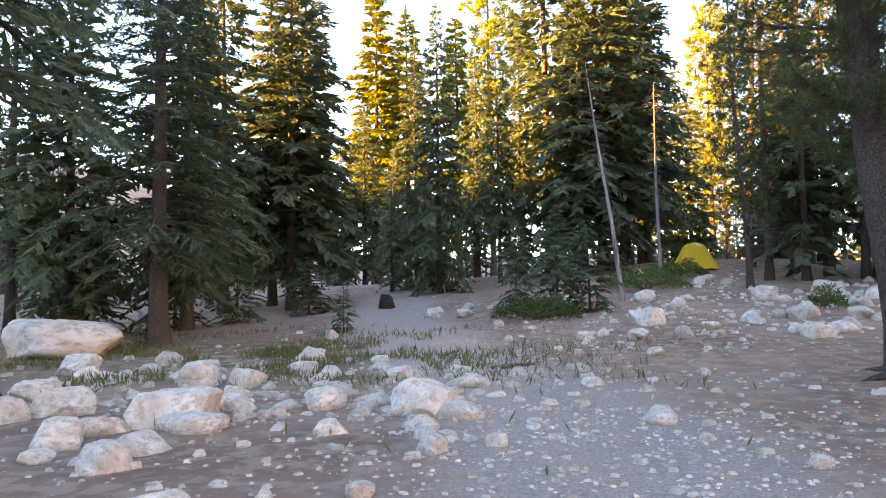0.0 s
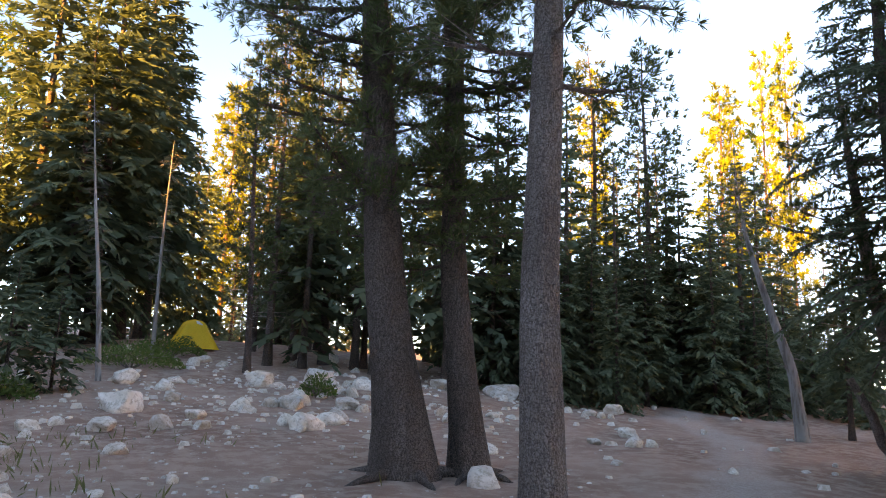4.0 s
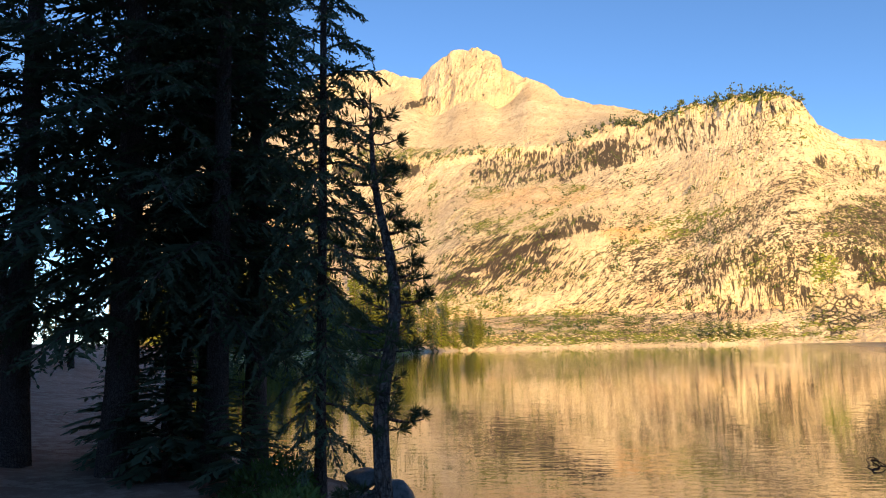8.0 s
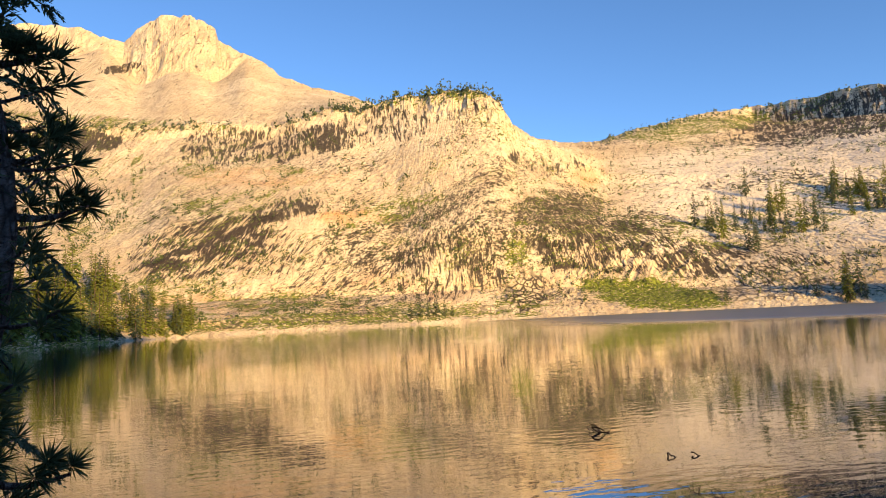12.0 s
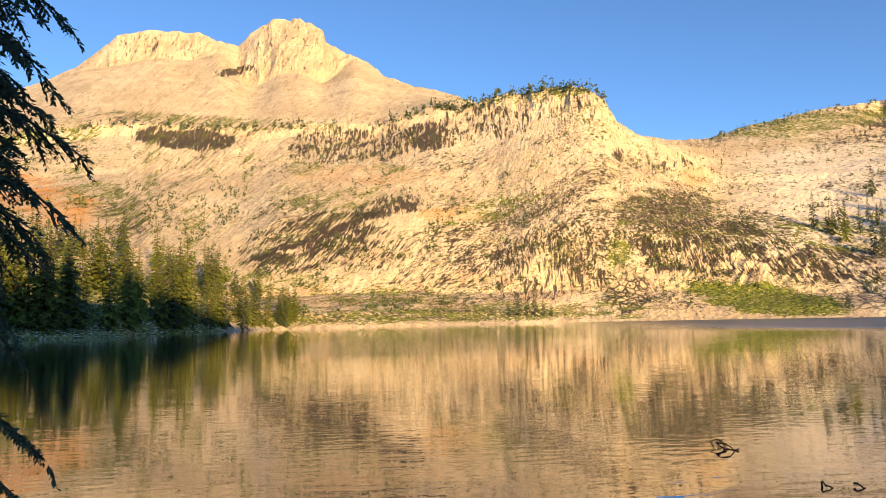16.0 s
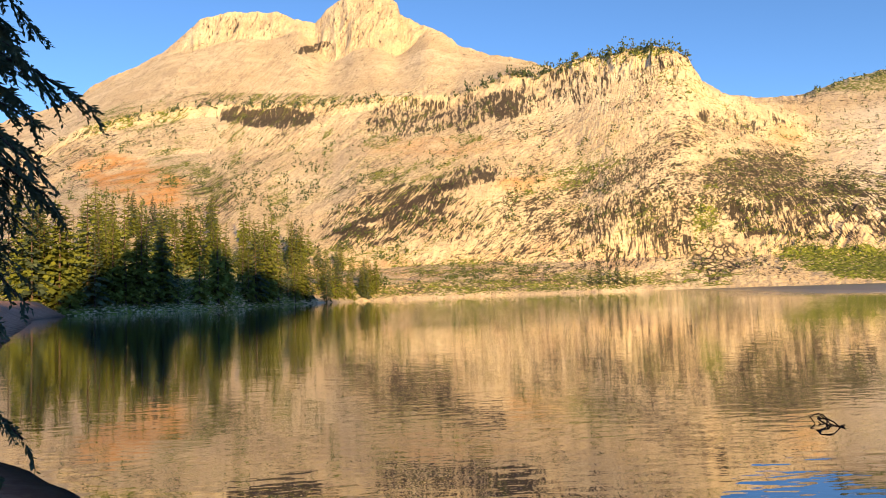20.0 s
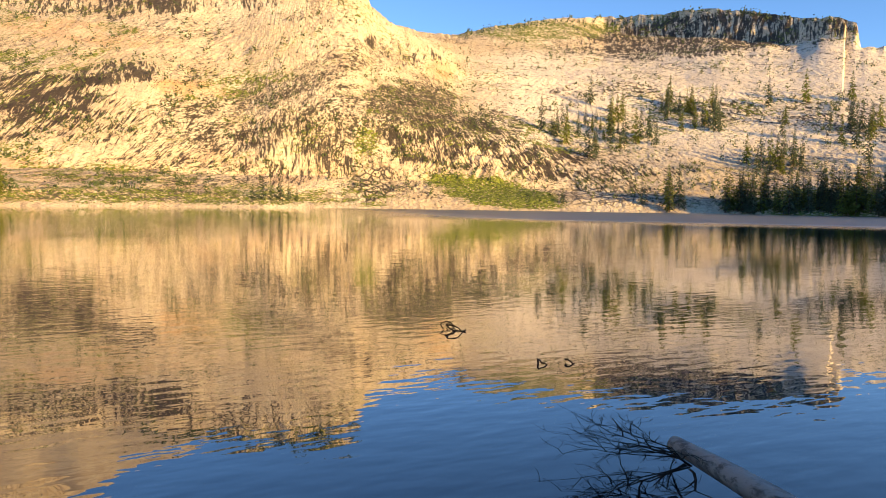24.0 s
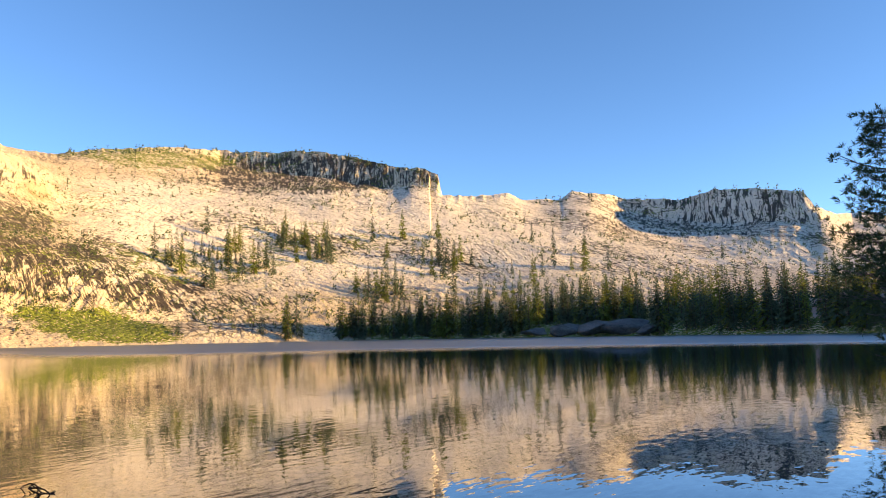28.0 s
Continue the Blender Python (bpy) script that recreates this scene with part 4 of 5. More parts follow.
# ---------------------------------------------------------------- the forest
LABEL = {"fir_near_a": "tall dark green fir with dense drooping boughs", "fir_near_b": "tall dark fir with layered boughs by the shore", "fir_near_c": "broad dark fir with boughs down to the ground",
         "fir_mid_a": "large dark green fir in the shaded forest", "fir_mid_b": "slender dark fir with gaps between its boughs", "fir_mid_c": "narrow pointed green fir in the shade",
         "fir_gold": "tall conifer with sunlit golden crown", "pine_gold": "tall pine with sunlit golden crown", "pine_mid_a": "open-crowned pine with bare lower limbs", "pine_mid_b": "thin leaning pine with sparse crown"}
FOREST = [
    ('fir_over', -12.4, 3.4, 15.0, 1.0),
    ('pine_mid_a', -22.6, 15.7, 14.6, 1.0),
    ('fir_mid_b', -26.5, 17.4, 13.0, 1.0),
    ('fir_near_a', -15.9, 13.4, 13.4, 1.25),
    ('fir_mid_a', -17.4, 17.2, 13.7, 1.0),
    ('fir_mid_b', -19.4, 23.1, 16.1, 1.0),
    ('fir_mid_a', -20.1, 15.2, 13.2, 1.0),
    ('fir_mid_a', -19.0, 26.7, 14.8, 1.0),
    ('fir_mid_a', -17.0, 24.3, 15.7, 1.0),
    ('fir_mid_b', -17.2, 26.4, 15.7, 1.0),
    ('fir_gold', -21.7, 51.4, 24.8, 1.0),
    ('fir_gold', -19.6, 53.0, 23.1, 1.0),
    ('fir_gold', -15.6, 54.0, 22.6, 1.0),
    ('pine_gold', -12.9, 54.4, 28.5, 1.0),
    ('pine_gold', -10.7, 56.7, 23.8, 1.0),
    ('fir_mid_a', -21.1, 46.3, 13.7, 1.0),
    ('fir_mid_c', -22.0, 43.9, 11.1, 1.0),
    ('fir_mid_c', -11.4, 27.3, 13.0, 0.7),
    ('fir_mid_c', -13.6, 31.9, 12.9, 0.7),
    ('fir_mid_b', -11.2, 36.5, 13.6, 0.7),
    ('fir_mid_b', -9.2, 30.7, 12.0, 0.7),
    ('fir_mid_c', -8.4, 32.8, 9.9, 0.7),
    ('fir_mid_b', -7.1, 34.9, 20.8, 1.0),
    ('fir_mid_a', -4.4, 31.0, 19.1, 1.0),
    ('fir_mid_a', -3.2, 35.0, 20.1, 1.0),
    ('fir_mid_b', -2.0, 37.0, 17.6, 1.0),
    ('fir_mid_c', -5.3, 30.0, 13.9, 1.0),
    ('fir_mid_c', 0.4, 42.8, 13.1, 1.0),
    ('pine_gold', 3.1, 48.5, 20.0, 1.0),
    ('pine_mid_b', 0.4, 22.6, 11.5, 1.0),
    ('pine_mid_a', 1.4, 24.4, 13.0, 1.0),
    ('fir_mid_b', 2.7, 26.2, 11.7, 1.0),
    ('pine_mid_b', 1.5, 28.1, 16.1, 1.0),
    ('pine_mid_a', 4.1, 29.5, 14.9, 1.0),
    ('pine_mid_a', 4.5, 24.2, 13.5, 1.0),
    ('pine_gold', 4.5, 51.9, 20.5, 1.0),
    ('fir_mid_c', 4.7, 37.6, 12.2, 1.0),
    ('pine_mid_b', 4.3, 27.4, 11.2, 1.0),
    ('pine_mid_b', 14.5, 23.4, 15.7, 1.0),
    ('pine_mid_a', 15.6, 21.2, 15.4, 1.0),
    ('fir_mid_c', 9.3, 22.0, 8.6, 1.0),
    ('fir_mid_c', 9.9, 19.3, 6.9, 1.0),
    ('fir_mid_c', 11.9, 20.3, 6.5, 1.0),
    ('fir_mid_c', 11.5, 18.1, 5.3, 1.0),
    ('fir_mid_a', 14.2, 19.8, 6.6, 1.0),
    ('fir_mid_c', 16.5, 20.4, 9.5, 1.0),
    ('fir_mid_c', 16.6, 18.9, 7.4, 1.0),
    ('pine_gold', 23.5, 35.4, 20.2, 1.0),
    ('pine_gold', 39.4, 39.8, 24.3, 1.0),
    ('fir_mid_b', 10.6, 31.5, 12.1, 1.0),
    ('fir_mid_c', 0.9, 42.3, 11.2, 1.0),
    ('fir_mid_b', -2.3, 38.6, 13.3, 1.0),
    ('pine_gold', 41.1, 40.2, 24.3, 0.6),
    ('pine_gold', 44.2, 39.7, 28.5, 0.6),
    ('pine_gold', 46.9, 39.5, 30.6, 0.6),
    ('fir_mid_c', 11.7, 19.7, 6.6, 1.0),
    ('fir_mid_c', 14.1, 20.4, 6.2, 1.0),
    ('fir_mid_c', 17.4, 21.5, 5.7, 1.0),
    ('fir_mid_c', 20.9, 23.7, 7.4, 1.0),
    ('fir_mid_b', 25.8, 27.3, 10.5, 1.0),
    ('fir_mid_c', 18.1, 17.8, 4.6, 1.0),
    ('fir_mid_b', 14.8, 12.3, 6.4, 1.0),
    ('fir_near_a', 8.6, 5.1, 15.4, 1.0),
    ('fir_near_b', 10.3, 5.0, 15.0, 1.0),
    ('fir_near_b', 8.55, 3.7, 12.9, 0.92),
    ('fir_near_a', 11.8, 5.6, 15.0, 0.95),
    ('fir_near_a', 9.6, 4.2, 14.5, 0.9),
    ('fir_edge', 7.6, 2.0, 13.0, 0.72),
    ('fir_near_b', 9.7, 3.5, 14.0, 0.8),
    ('fir_near_b', 9.1, 7.0, 14.0, 1.0),
]
LABEL["fill_a"], LABEL["fill_b"] = "dark green fir deep in the forest", "slender dark spruce deep in the forest"
LABEL["fir_edge"] = "slim dark fir at the water's edge, short dense boughs"
LABEL["fir_over"] = "large fir with long hanging boughs beside the path"
for i, (k, x, y, h, w) in enumerate(FOREST):
    tree(k, x, y, h, LABEL[k], "forest trees", (i * 67) % 360, width=w)
rng = np.random.default_rng(40)
for i in range(190):
    b, r = radians(rng.uniform(-75, 62)), rng.uniform(42, 95)
    x, y = -4 + r * math.sin(b), r * math.cos(b)
    if y < 6 or lake_distance(np.array([x]), np.array([y]))[0] < 4:
        continue
    k = ("fill_a", "fill_b", "fill_a", "pine_mid_a", "fill_b")[i % 5]
    tree(k, x, y, rng.uniform(6, 11.5), LABEL[k], "forest trees", rng.uniform(0, 360))
for i in range(60):           # second rows beside the trail and left of it
    b, r = radians((rng.uniform(14, 50), rng.uniform(-48, -4))[i % 2]), rng.uniform(25, 46)
    x, y = -4 + r * math.sin(b), -1 + r * math.cos(b)
    if i % 2 and r < 33 or lake_distance(np.array([x]), np.array([y]))[0] < 4:
        continue
    k = ("fill_a", "fill_b")[i // 2 % 2]
    tree(k, x, y, rng.uniform(5, 8.5) if i % 2 else rng.uniform(8, 14.5), LABEL[k], "forest trees", rng.uniform(0, 360))
for i in range(44):          # undergrowth beyond the trail
    b, r = radians(rng.uniform(30, 57)), rng.uniform(27, 44)
    x, y = -2.8 + r * math.sin(b), r * math.cos(b)
    if lake_distance(np.array([x]), np.array([y]))[0] > 3:
        k = ("fill_a", "fir_mid_c")[i % 2]
        tree(k, x, y, rng.uniform(3.0, 6.5), "low green fir in the undergrowth by the trail", "forest trees", rng.uniform(0, 360), width=1.3)
for i in range(80):          # the same forest continued out of view behind the path, added to cast shade
    x, y = rng.uniform(-70, -15), rng.uniform(-85, 0)
    if lake_distance(np.array([x]), np.array([y]))[0] < 3 or math.hypot(x + 4, y + 2) < 7:
        continue
    k = ("fill_a", "fill_b")[i % 2]
    tree(k, x, y, rng.uniform(11, 17), LABEL[k], "forest trees", rng.uniform(0, 360))


for i in range(95):          # tall firs added out of view on the near bank to shade the left shore
    x, y = rng.uniform(-62, -20), rng.uniform(-100, -34)
    if lake_distance(np.array([x]), np.array([y]))[0] > 3:
        tree(("fill_a", "fill_b")[i % 2], x, y, rng.uniform(19, 26), "unseen tall fir added on the near bank for its shadow", "bank trees", rng.uniform(0, 360), width=1.3)


def big_trunk(name, label, path, r0, seed, crown_z, R, nb, root=1.7, dead=14, bark="bark"):
    """A tall pine whose thick trunk stands near the path."""
    path = np.array(path, float)
    s = np.linspace(path[0, 2], path[-1, 2], 22)
    fine = np.stack([np.interp(s, path[:, 2], path[:, 0]), np.interp(s, path[:, 2], path[:, 1]), s], 1)
    rng = np.random.default_rng(seed)
    base = fine[0].copy()
    fine = fine - base
    H = fine[-1, 2]
    ob = thing(name, label, "tree", "", "", pose(base[0], base[1], gz(base[0], base[1]) - 0.02))
    child("trunk", trunk_mesh(fine, r0, bark, 20, root, 0.16, seed), ob)
    roots = Soup()
    for a in np.linspace(0, 6.28, 6)[:-1] + rng.uniform(0, 1):
        l = rng.uniform(0.7, 1.6) * r0 * 2.6
        q = np.array([0.5 * r0, r0 * 1.1, r0 * 1.1 + l * 0.5, r0 * 1.1 + l])
        roots.add(*tube(np.stack([q * math.cos(a), q * math.sin(a + 0.2), [0.32 * r0, 0.3 * r0, 0.02, -0.12]], 1), r0 * np.array([0.42, 0.3, 0.17, 0.06]), 7, 0.2, seed))
    child("roots", roots.mesh("roots", bark, True), ob)
    leaves, wood = pine_parts(rng, fine, H, R, crown_z, nb, True, 0.2, 0.18, 0.4, 2.9)
    child("crown", leaves.mesh("crown", "pine"), ob)
    tagged(child("limbwood", wood.mesh("limbwood", bark), ob), kind="stuff")
    if dead:
        tagged(child("deadwood", bare_limbs(rng, fine, H, 2.2, crown_z + 2, dead, 0.9, 0.012, 0.35).mesh("deadwood", bark), ob), kind="stuff")
    return ob


big_trunk("pine_tree", "thick leaning pine trunk with spreading roots beside the path", [(0.16, 8.62, 0.75), (-0.24, 8.78, 3.6), (-0.51, 8.88, 7.2), (-0.7, 8.95, 10), (-0.9, 9.0, 17)], 0.33, 101, 3.4, 2.7, 100, bark="bark_dark")
big_trunk("pine_tree", "dark crooked pine trunk behind a thicker one", [(1.18, 8.58, 0.8), (1.0, 8.66, 2.4), (0.87, 8.74, 3.9), (0.78, 8.78, 8.4), (0.7, 8.8, 15)], 0.24, 102, 3.0, 2.2, 96, bark="bark_dark")
big_trunk("pine_tree", "straight grey-brown pine trunk close to the path", [(0.29, 5.27, 0.7), (0.25, 5.3, 3.1), (0.31, 5.26, 6.4), (0.36, 5.2, 15)], 0.235, 103, 4.8, 2.6, 40, 1.25)


def bent_tree(name, label, path, r0, seed, tufts, bark="bark", dead=20, arm=None, tuft=0.17, R=0.8, z0=2.0, shape=0.3):
    """A bent pine along its own line."""
    path = np.array(path, float)
    s = np.linspace(path[0, 2], path[-1, 2], 26)
    sm = np.stack([np.interp(s, path[:, 2], path[:, 0]), np.interp(s, path[:, 2], path[:, 1]), s], 1)
    for _ in range(2):
        sm[1:-1] = (sm[:-2] + 2 * sm[1:-1] + sm[2:]) / 4
    base = sm[0].copy()
    sm -= base
    rng = np.random.default_rng(seed)
    ob = thing(name, label, "tree", "", "", pose(base[0], base[1], base[2]))
    child("trunk", trunk_mesh(sm, r0, bark, 10, 1.3, 0.1, seed), ob)
    H = sm[-1, 2]
    if tufts:
        leaves, wood = pine_parts(rng, sm, H, R, z0, tufts, True, 0.3, tuft, shape, 1.5)
        child("crown", leaves.mesh("crown", "pine"), ob)
        tagged(child("limbwood", wood.mesh("limbwood", bark), ob), kind="stuff")
    if dead:
        tagged(child("deadwood", bare_limbs(rng, sm, H, 0.25 * H, 0.95 * H, dead, 0.55, 0.008, 0.3).mesh("deadwood", "twig" if bark == "bark" else bark), ob), kind="stuff")
    if arm is not None:
        v, f = tube(np.array(arm) - base, np.linspace(r0 * 0.6, r0 * 0.35, len(arm)), 8)
        child("side_trunk", mesh_of("side_trunk", v, f, bark, True), ob)
    return ob


CROOKED = bent_tree("crooked_pine", "crooked thin pine leaning over the waterline", [(1.798, 0.387, 0.5), (1.798, 0.387, 0.728), (1.798, 0.387, 1.369), (1.789, 0.421, 1.976), (1.798, 0.378, 2.17), (1.806, 0.328, 2.355), (1.798, 0.328, 2.498), (1.798, 0.37, 2.751), (1.789, 0.429, 2.928), (1.789, 0.446, 3.131), (1.781, 0.454, 3.51)],
          0.061, 111, 60, R=0.21, z0=1.3, dead=0, tuft=0.062)
def tufted_limb(ob, base, way, length, rng):
    """A short side limb that ends in round tufts of needles."""
    base, way = np.array(base), unit(np.array(way, float))
    t = np.linspace(0, 1, 6)
    line = base + np.outer(t * length, way) + np.outer(np.sin(t * 3.1) * 0.12 * length, [0, 0, -1])
    v, f = tube(line, np.linspace(0.011, 0.004, 6), 5)
    limb = child("side_limb", mesh_of("side_limb", v, f, "bark", True), ob)
    leaves = Soup()
    for q in (0.45, 0.62, 0.78, 0.9, 1.0):
        n = 60
        c = base + way * length * q + rng.normal(0, 0.012, 3) + np.array([0, 0, 0.015])
        w = unit(way * 0.5 + rng.normal(0, 0.7, (n, 3)) + [0, 0, 0.25])
        ll = rng.uniform(0.035, 0.065, n)
        leaves.blades(np.tile(c, (n, 1)), w, ll, ll * 0.035 + 0.0006, unit(np.cross(w, rng.normal(0, 1, (n, 3)))))
    child("needles", leaves.mesh("needles", "pine"), limb)


limb_rng = np.random.default_rng(119)
for height, side, length in ((1.96, (0.1, -1, 0.15), 0.17), (2.07, (0.05, -1, 0.35), 0.13), (1.43, (0.15, -1, -0.12), 0.2), (2.29, (0.0, -1, 0.2), 0.11), (1.83, (-0.3, 0.9, 0.1), 0.25), (2.17, (-0.2, 0.9, 0.2), 0.27), (1.11, (-0.1, 0.9, -0.25), 0.22), (2.55, (0.1, -0.9, 0.1), 0.13)):
    tufted_limb(CROOKED, (0.0, float(np.interp(height, (0.48, 1.49, 1.87, 2.25, 2.42, 2.63), (0.0, 0.025, -0.051, -0.017, 0.042, 0.059))), height), side, length, limb_rng)
bent_tree("leaning_pine", "silvery leaning pine trunk with a sparse top beside the trail", [(12.53, 12.02, 0.9), (12.44, 12.14, 2.67), (12.07, 12.59, 4.65), (11.77, 12.93, 6.55), (11.67, 13.05, 8.3)], 0.16, 112, 26, "dead", 40, R=0.9, z0=4.6)
bent_tree("forked_pine", "dark forked pine trunk with black shaded crown", [(9.6, 7.49, 0.7), (9.58, 7.53, 2.58), (9.43, 7.77, 4.07), (9.3, 7.96, 6.6), (9.2, 8.1, 9)], 0.2, 113, 60, "bark", 40,
          [(9.56, 7.55, 0.75), (9.42, 7.8, 1.2), (9.34, 7.91, 1.69), (9.15, 8.19, 2.4)], R=1.7, z0=2.6)
bent_tree("dead_pine", "bare silver-grey dead tree trunk with brittle limbs", [(-3.85, 21.03, 1.6), (-4.1, 21.03, 4.2), (-4.5, 21.04, 7), (-4.85, 21.04, 10)], 0.085, 114, 0, "dead", 110)
bent_tree("dead_pine", "slim pale grey dead trunk beside the yellow tent", [(-2.24, 25.95, 2.6), (-2.3, 25.95, 6.5), (-2.25, 25.95, 10.5)], 0.085, 115, 0, "dead", 70)
bent_tree("shore_pine", "dark pine overhanging the lake", [(0.5, -26.5, 0.3), (0.8, -26.4, 3), (1.0, -26.3, 6), (1.0, -26.2, 8.6)], 0.16, 116, 120, R=2.1, z0=0.5, tuft=0.22)

for x, y, h, w, lab in ((-5.83, 18.3, 3.4, 1.0, "young green fir on the slope"), (-11.69, 15.9, 1.5, 0.9, "small young fir by the trail"), (-16.2, 13.1, 1.0, 0.8, "tiny fir sapling near the pale boulder"), (-4.9, 18.9, 2.6, 1.2, "bushy young fir on the slope"), (-7.3, 20.5, 3.0, 0.9, "young dark fir at the forest edge"), (-19.5, 15.6, 2.6, 1.5, "bushy dark fir in the undergrowth"), (-18.2, 17.8, 3.0, 1.4, "bushy dark fir in the undergrowth"),
                        (-21.5, 17.0, 2.8, 1.5, "bushy dark fir in the undergrowth"), (-16.9, 19.5, 2.4, 1.5, "bushy dark fir in the undergrowth"), (-15.2, 21.8, 2.2, 1.5, "low dark fir between the trunks"), (-23.5, 18.5, 3.2, 1.5, "bushy dark fir in the undergrowth"), (-25.5, 15.0, 2.6, 1.6, "bushy dark fir in the undergrowth")):
    tree("fir_small", x, y, h, lab, "young firs", x * 50, width=w)


for x, y, h, w in ((8.3, 4.3, 2.0, 1.5), (9.2, 4.2, 2.4, 1.4), (9.7, 5.6, 1.9, 1.6), (7.9, 3.1, 1.5, 1.6)):
    tree("fir_small", x, y, h, "low dark fir under the tall shore firs", "undergrowth firs", x * 70, width=w)


def bush(x, y, sx, sy, h, seed, label, material="bush", name="shrub"):
    rng = np.random.default_rng(seed)
    s = Soup()
    n = int(2200 * sx * sy) + 500
    a, q = rng.uniform(0, 6.283, n), np.sqrt(rng.random(n))
    px, py = q * np.cos(a) * sx, q * np.sin(a) * sy
    pz = h * (1 - q ** 2) ** 0.5 * rng.uniform(0.25, 1.0, n) * (0.6 + 0.8 * fbm(px * 2, py * 2, 2, seed))
    way = unit(np.stack([px / sx, py / sy, np.full(n, 0.7)], 1) * 0.6 + rng.normal(0, 0.5, (n, 3)))
    ll = rng.uniform(0.06, 0.15, n)
    s.blades(np.stack([px, py, pz], 1), way, ll, ll * 0.14, unit(np.cross(way, rng.normal(0, 1, (n, 3)))))
    ob = thing(name, label, "shrub", "low shrubs", "", pose(x, y, gz(x, y)))
    child("leaves", s.mesh("leaves", material), ob)
    w = Soup()
    for i in range(9):
        a = i * 0.7
        w.add(*tube(np.array([[0, 0, -0.05], [0.4 * sx * math.cos(a), 0.4 * sy * math.sin(a), h * 0.45], [0.8 * sx * math.cos(a), 0.8 * sy * math.sin(a), h * 0.5]]), [0.03, 0.02, 0.008], 4))
    child("stems", w.mesh("stems", "bark"), ob)
    return ob


bush(-6.4, 17.6, 1.3, 0.9, 0.75, 201, "low spreading green juniper shrub")
bush(-3.0, 23.5, 1.6, 0.9, 0.8, 202, "dark low shrub beside the tent")
bush(-1.6, 26.3, 1.2, 0.8, 0.7, 203, "dark low shrub beside the tent")
bush(1.6, 18.5, 0.5, 0.5, 0.6, 204, "small shrub among pale boulders")
bush(6.3, 2.1, 0.9, 0.5, 0.5, 205, "dark grassy shrub at the water's edge")
bush(7.6, 2.6, 0.9, 0.6, 0.55, 206, "dark grassy shrub at the water's edge")
bush(4.6, 20.4, 0.6, 0.5, 0.55, 207, "small shrub among pale boulders")


# ---------------------------------------------------------------- boulders
def boulder_mesh(seed, material, sub=3):
    """An angular block: a ball cut by rough planes, edges worn."""
    rng = np.random.default_rng(seed)
    cuts = [(Vector(rng.normal(0, 1, 3) * (1, 1, 0.8)).normalized(), rng.uniform(0.26, 0.43)) for _ in range(13)]
    bm = bmesh.new()
    bmesh.ops.create_icosphere(bm, subdivisions=sub, radius=0.5)
    off = Vector((seed * 3.1, seed * 1.7, 0))
    for v in bm.verts:
        q = v.co.copy()
        for nrm, dist in cuts:
            over = q.dot(nrm) - dist
            if over > 0:
                q -= nrm * over * 0.97
        d = v.co.normalized()
        v.co = q * (1.1 + 0.16 * noise.noise(d * 1.5 + off) + 0.07 * noise.noise(d * 5 + off)) * 1.15
    me = bpy.data.meshes.new("boulder")
    bm.to_mesh(me)
    bm.free()
    me.materials.append(M[material])
    for p in me.polygons:
        p.use_smooth = True
    return me


BOULDERS = [boulder_mesh(i + 1, "rock", 4) for i in range(8)]
PEBBLY = [boulder_mesh(i + 61, "rock", 2) for i in range(8)]
ROCKS = [
    (-17.75, 11.2, 3.1), (-11.58, 14.52, 0.56), (-9.95, 19.37, 0.68), (-3.44, 15.69, 1.09), (-3.78, 13.29, 0.63), (-10.43, 10.31, 0.74),
    (-8.09, 5.72, 0.53), (-9.37, 3.71, 1.05), (-10.66, 5.53, 0.45), (-11.14, 4.09, 0.84), (-11.02, 6.88, 0.88), (-10.1, 6.97, 0.72),
    (-7.85, 7.95, 0.54), (-8.56, 8.99, 0.4), (-6.67, 4.6, 0.93), (-11.16, 7.87, 0.4), (-12.81, 5.55, 0.79), (-14.15, 8.02, 0.97),
    (-13.15, 9.57, 0.66), (-7.38, 4.8, 0.33), (-19.44, 11.43, 0.65), (-18.65, 10.22, 0.6), (-17.36, 12.55, 0.94), (-6.64, 7.64, 0.34),
    (-9.85, 8.58, 0.6), (-7.01, 7.76, 0.26), (-0.02, 13.21, 0.73), (2.43, 20.85, 1.08), (0.36, 19.83, 1.05), (2.55, 24.14, 0.82),
    (3.99, 25.81, 0.88), (6.4, 20.61, 0.85), (8.28, 19.6, 1.33), (4.16, 15.79, 0.59), (3.5, 19.98, 0.71), (0.44, 16.41, 0.79),
    (-2.26, 17.3, 0.59), (-1.91, 20.29, 0.51), (-3.24, 20.59, 0.86), (-2.01, 14.85, 0.45), (-2.05, 13.43, 0.47), (-5.0, 13.65, 0.47),
    (-4.54, 14.27, 0.37), (-8.03, 20.97, 0.53), (-8.83, 18.76, 0.64), (-4.98, 9.1, 0.37), (-3.57, 10.74, 0.38), (5.88, 11.79, 0.32),
    (10.72, 17.19, 0.83), (7.4, 12.51, 0.56), (6.55, 11.26, 0.45), (21.16, 23.22, 0.96), (1.84, 16.52, 0.74), (-0.79, 15.67, 0.54),
]
for i, (x, y, s) in enumerate(ROCKS):
    ob = new("boulder", BOULDERS[i % 8])
    ob.matrix_basis = pose(x, y + s * 0.3, gz(x, y + s * 0.3) + s * 0.07, 0, 0, (i * 83) % 360) @ Matrix.Diagonal((s * (0.86 if i else 0.95), s * (0.74 if i else 0.85), s * (0.5 + 0.08 * (i % 4) if i else 0.4), 1))
    tagged(ob, "large pale granite boulder bedded in soil" if s > 0.85 else "pale granite boulder half bedded in soil", "boulder", "pale boulders")
rng = np.random.default_rng(77)
count = 0
